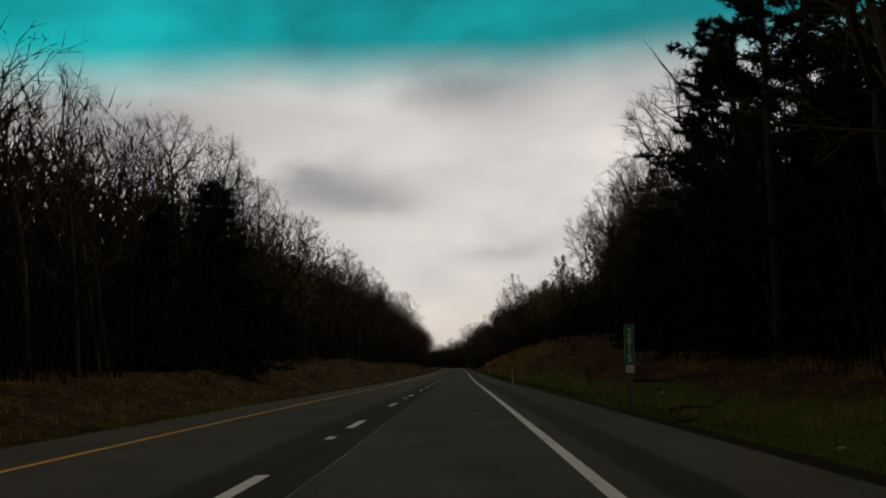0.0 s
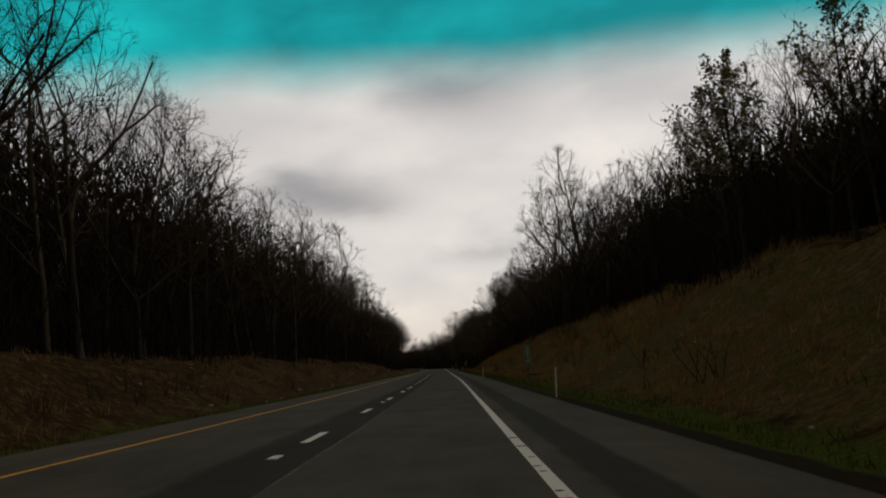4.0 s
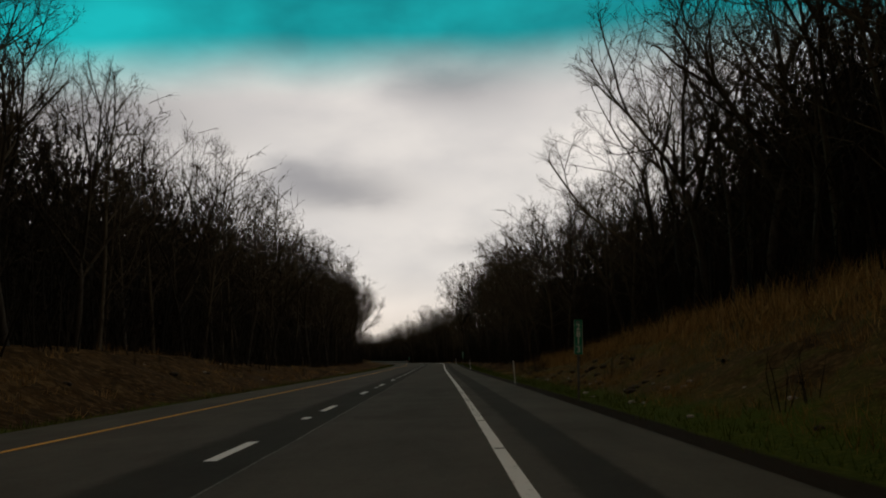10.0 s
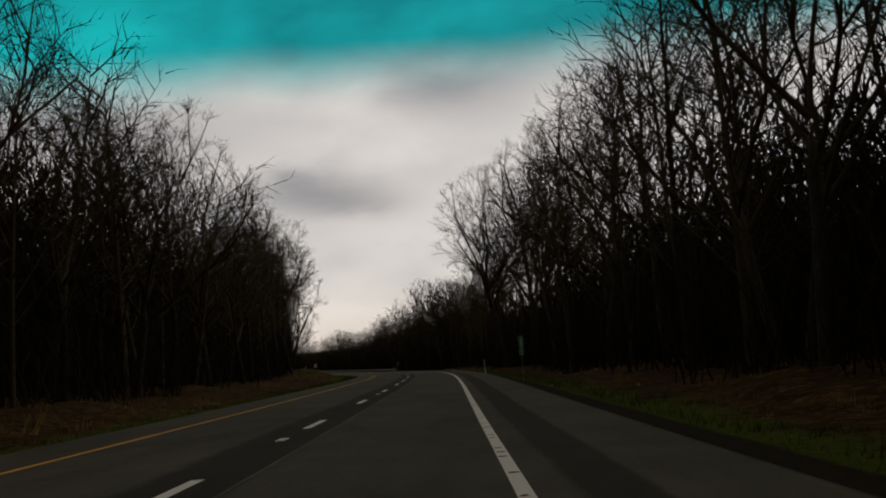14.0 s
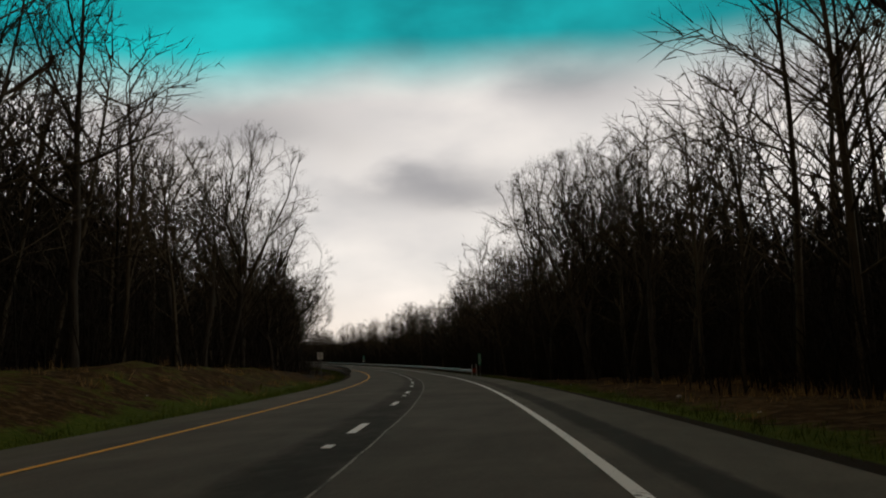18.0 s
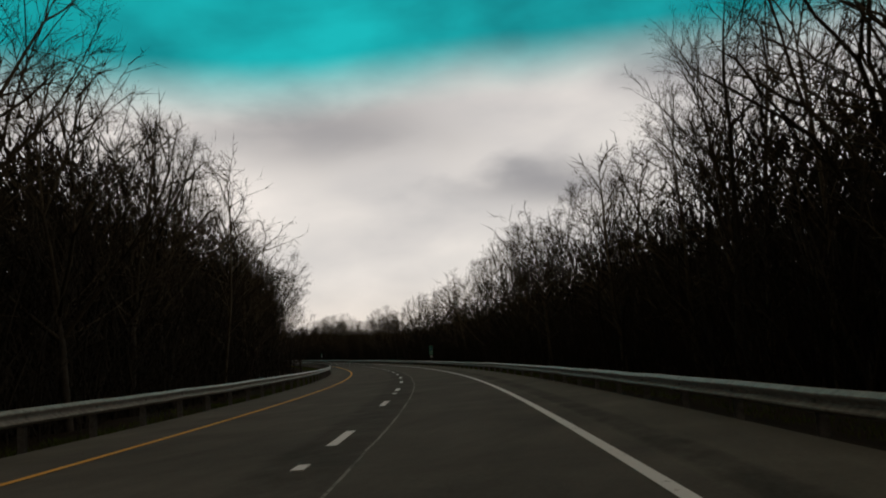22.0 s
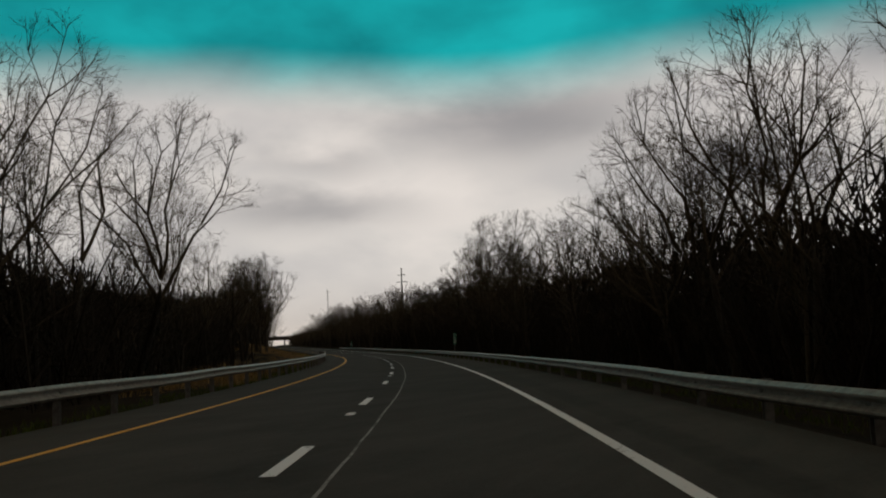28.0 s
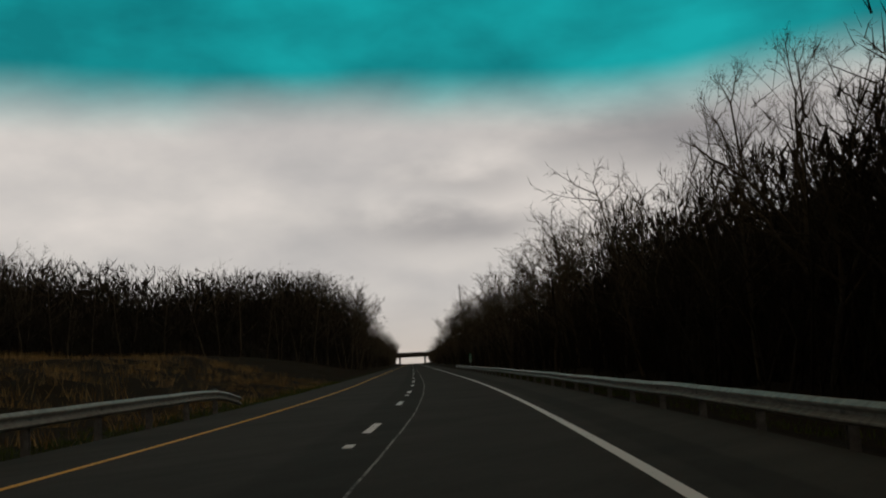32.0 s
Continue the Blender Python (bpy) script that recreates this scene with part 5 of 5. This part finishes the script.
for _ in range(300):
    s = rng.uniform(50, 425)
    k = rng.uniform(0.12, 0.34)
    lat = rng.uniform(9.0, 15.0) if rng.random() < 0.62 else -rng.uniform(8.0, 12.0)
    if noise.noise((s * 0.07, lat * 0.3, 50.0)) > -0.15:
        spots.append((stand(s, lat), rng.uniform(0, 6.28), k * 1.3, k, rng.randrange(5)))
scatter("undergrowth", "tangled leafless brush at the foot of the trees", "brush", shrubs, spots, M_SHADED_BRUSH)


def saplings(seed):
    """A clump of slim young stems with short twigs."""
    rng = random.Random(seed)
    b = Builder()
    for _ in range(5):
        p = np.array([rng.uniform(-1.2, 1.2), rng.uniform(-1.2, 1.2), -0.2])
        L = rng.uniform(4.5, 8.0)
        pts = curve_of(p, np.array([rng.gauss(0, 0.10), rng.gauss(0, 0.10), 1.0]), L, 3, 0.07, 0.03, rng)
        b.tube(pts, [0.040, 0.034, 0.024, 0.0], 3)
        for j in range(15):
            t = 0.15 + 0.78 * (j + rng.random()) / 15
            q = min(2, int(t * 3))
            p2 = pts[q] + (pts[q + 1] - pts[q]) * (t * 3 - q)
            b.spray(p2, side_way(pts[q + 1] - pts[q], radians(rng.uniform(30, 70)), rng), rng.uniform(0.7, 1.7) * (1.2 - 0.6 * t), 0.014, 2, rng)
    return np.array(b.v), np.array(b.f)


clumps = [saplings(120 + i) for i in range(6)]
spots = []
for side, edge in ((1, EDGE_R), (-1, EDGE_L)):
    for offset, step in ((2.4, 3.4),):
        s = -12.0
        while s < 1160:
            e = float(np.interp(s, *edge)) + side * (offset + rng.uniform(-1.2, 2.0))
            k = rng.uniform(0.65, 1.2) * (0.85 if s > 690 else 1.0)
            spots.append((stand(s, e), rng.uniform(0, 6.28), k * 1.15, k, rng.randrange(6)))
            s += step * rng.uniform(0.5, 1.5)
scatter("saplings", "crowded slim young stems between the larger trees", "brush", clumps, spots, M_SHADED_BRUSH)


def tuft(seed, n, height, width, spread):
    rng = random.Random(seed)
    v, f = [], []
    for _ in range(n):
        x, y, a = rng.gauss(0, spread), rng.gauss(0, spread), rng.uniform(0, 6.28)
        h, lean = height * rng.uniform(0.5, 1.2), height * rng.gauss(0, 0.35)
        i = len(v)
        v += [(x - width * math.cos(a), y - width * math.sin(a), -0.05), (x + width * math.cos(a), y + width * math.sin(a), -0.05), (x + lean, y + height * rng.gauss(0, 0.35), h)]
        f.append((i, i + 1, i + 2))
    return np.array(v), np.array(f)


dry = [tuft(90 + i, 17, 0.48, 0.009, 0.24) for i in range(4)]
green = [tuft(95 + i, 11, 0.16, 0.010, 0.20) for i in range(4)]
dry_spots, green_spots = [], []
for s in np.arange(-5, 1120, 0.42):
    for side in (1, -1):
        a, b = (8.4, 16.5) if side > 0 else (7.2, 13.0)
        if side < 0 and s > 960:
            b = 30.0
        railed = (side > 0 and s > 684) or (side < 0 and 714 < s < 945)
        if not railed and ((side > 0 and 0 < s < 430) or (side < 0 and (0 < s < 430 or s > 940)) or rng.random() < 0.12):
            for _ in range(12 if side > 0 and 285 < s < 420 else 11 if side > 0 and 125 < s < 286 else 2 if side < 0 and s < 430 else 6 if side < 0 and s > 1000 else 3 if side < 0 and s > 940 else 4):
                lat = side * (a + (b - a) * rng.random())
                if noise.noise((s * 0.12, lat * 0.25, 3.0)) + 0.6 * noise.noise((s * 0.55, lat * 0.6, 33.0)) > (-0.45 if side > 0 and lat > 11.5 and s > 250 else 0.05 if side < 0 and s < 430 else -0.12):
                    k = rng.uniform(0.5, 1.5) * (0.6 if side < 0 and s < 430 else 0.85 if side < 0 and s > 940 else 1.25 if side > 0 and 320 < s < 425 and lat > 12.5 else 0.5 if side > 0 and lat < 11.5 else 0.75)
                    dry_spots.append((stand(float(s), lat), rng.uniform(0, 6.28), k * 1.2, k, rng.randrange(4)))
        for _ in range(2):
            lat = side * ((7.35 if side > 0 else 6.6) + abs(rng.gauss(0, 0.85 if side > 0 or s > 430 else 0.4)))
            k = rng.uniform(0.5, 1.4)
            green_spots.append((stand(float(s), lat), rng.uniform(0, 6.28), k * 1.2, k, rng.randrange(4)))
scatter("dry_grass", "tawny dead grass on the banks", "grass", dry, dry_spots, M_DRY)
scatter("verge_grass", "short green grass along the road's edge", "grass", green, green_spots, M_GRASS)


# ---- small scattered things on the verge ----
def lump(name, label, category, group, s, lat, size, mat, seed):
    bm = bmesh.new()
    bmesh.ops.create_icosphere(bm, subdivisions=2, radius=1.0)
    for v in bm.verts:
        v.co *= 1 + 0.28 * noise.noise(v.co * 1.4 + Vector((seed, 0, 0)))
    me = bpy.data.meshes.new(name)
    bm.to_mesh(me)
    bm.free()
    me.materials.append(mat)
    ob = tagged(new(name, me), label, category, group)
    p = stand(s, lat)
    ob.matrix_world = pose(p.x, p.y, p.z + size * 0.15, 0, 0, seed * 40) @ Matrix.Diagonal((size, size * 0.7, size * 0.45, 1))


for i in range(46):
    s = rng.uniform(10, 640)
    side = rng.choice((1, 1, -1))
    lat = rng.uniform(7.5, 12.5) if side > 0 else -rng.uniform(7.0, 11.0)
    lump("stone", "small pale grey stone lying in the grass", "stone", "stones on the verge", s, lat, rng.uniform(0.05, 0.13), M_STONE, i)


for i in range(26):
    s, lat = rng.uniform(75, 200), rng.uniform(8.0, 12.5)
    lump("stone", "small pale grey stone lying in the grass", "stone", "stones on the verge", s, lat, rng.uniform(0.04, 0.11), M_STONE, 60 + i)
for i in range(40):
    s, lat = rng.uniform(10, 400), -rng.uniform(7.2, 11.5)
    lump("stone", "small pale grey stone lying in the grass", "stone", "stones on the verge", s, lat, rng.uniform(0.05, 0.15), M_STONE, 200 + i)
for i in range(40):
    s, lat = rng.uniform(285, 405), rng.uniform(8.0, 10.2)
    lump("stone", "small pale grey stone lying in the grass", "stone", "stones on the verge", s, lat, rng.uniform(0.05, 0.14), M_STONE, 260 + i)
for i in range(90):
    s, lat = (rng.uniform(352, 408), rng.uniform(8.8, 11.2)) if i < 55 else (rng.uniform(240, 345), rng.uniform(8.6, 12.5))
    if i >= 75:
        s, lat = rng.uniform(240, 400), -rng.uniform(7.4, 11.0)
    lump("rubble_stone", "dark brown lump of rubble lying on the bank", "stone", "rubble on the banks", s, lat, rng.uniform(0.10, 0.24), M_RUBBLE, 100 + i)


def fallen_branch(s, lat, length, turn, seed):
    rng = random.Random(seed)
    b = Builder()
    pts = curve_of(np.array([-length / 2, 0.0, 0.05]), np.array([1.0, 0.0, 0.02]), length, 5, 0.10, 0.0, rng)
    pts = [np.array([q[0], q[1], max(0.03, q[2])]) for q in pts]
    b.tube(pts, [0.06, 0.055, 0.045, 0.035, 0.02, 0.0], 6)
    for k in (1, 2, 3, 4):
        b.tube(curve_of(pts[k], side_way(pts[k] - pts[k - 1], radians(40), rng), length * 0.2, 2, 0.1, 0.0, rng), [0.02, 0.012, 0.0], 4)
    ob = tagged(new("fallen_branch", b.mesh("fallen_branch", M_BARK)), "dead grey branch lying on the bank", "branch", "fallen branches on the bank")
    a, c = stand(s, lat), stand(s, lat + 0.5)
    ob.matrix_world = pose(a.x, a.y, a.z, 0, 0, turn)


for i, (s, lat, length, turn) in enumerate(((26, 7.9, 2.2, 60), (31, 9.5, 3.2, 35), (42, 10.5, 3.0, 20), (140, 10.0, 2.4, 50), (205, 9.5, 2.6, 30), (350, 11.0, 2.0, 70))):
    fallen_branch(s, lat, length, turn, 200 + i)


def tyre_scrap(s, lat, size, turn):
    """A torn strip of tread, curled up at its ends."""
    b = bmesh.new()
    rows = []
    for k in range(9):
        x = (k / 8 - 0.5) * size
        z = 0.02 + 0.5 * (x / size) ** 2 * size * 0.35
        w = 0.10 * (1 - 0.5 * abs(k / 8 - 0.5)) + 0.02 * noise.noise((k * 0.9, s, 0))
        rows.append([b.verts.new((x, -w, z)), b.verts.new((x, w, z + 0.01)), b.verts.new((x, w, z + 0.03)), b.verts.new((x, -w, z + 0.02))])
    for p, q in zip(rows, rows[1:]):
        for j in range(4):
            b.faces.new((p[j], p[(j + 1) % 4], q[(j + 1) % 4], q[j]))
    b.faces.new(rows[0])
    b.faces.new(list(reversed(rows[-1])))
    me = bpy.data.meshes.new("tyre_scrap")
    b.to_mesh(me)
    b.free()
    me.materials.append(M_BLACK)
    ob = tagged(new("tyre_scrap", me), "torn black strip of tyre tread on the asphalt shoulder", "debris", "tyre scraps on the shoulder")
    p = place(s, lat, -0.02)
    ob.matrix_world = pose(p.x, p.y, p.z, 0, 0, turn + math.degrees(heading(s)))


tyre_scrap(685.5, 4.92, 0.55, 5)
tyre_scrap(976.0, 4.96, 0.30, 12)
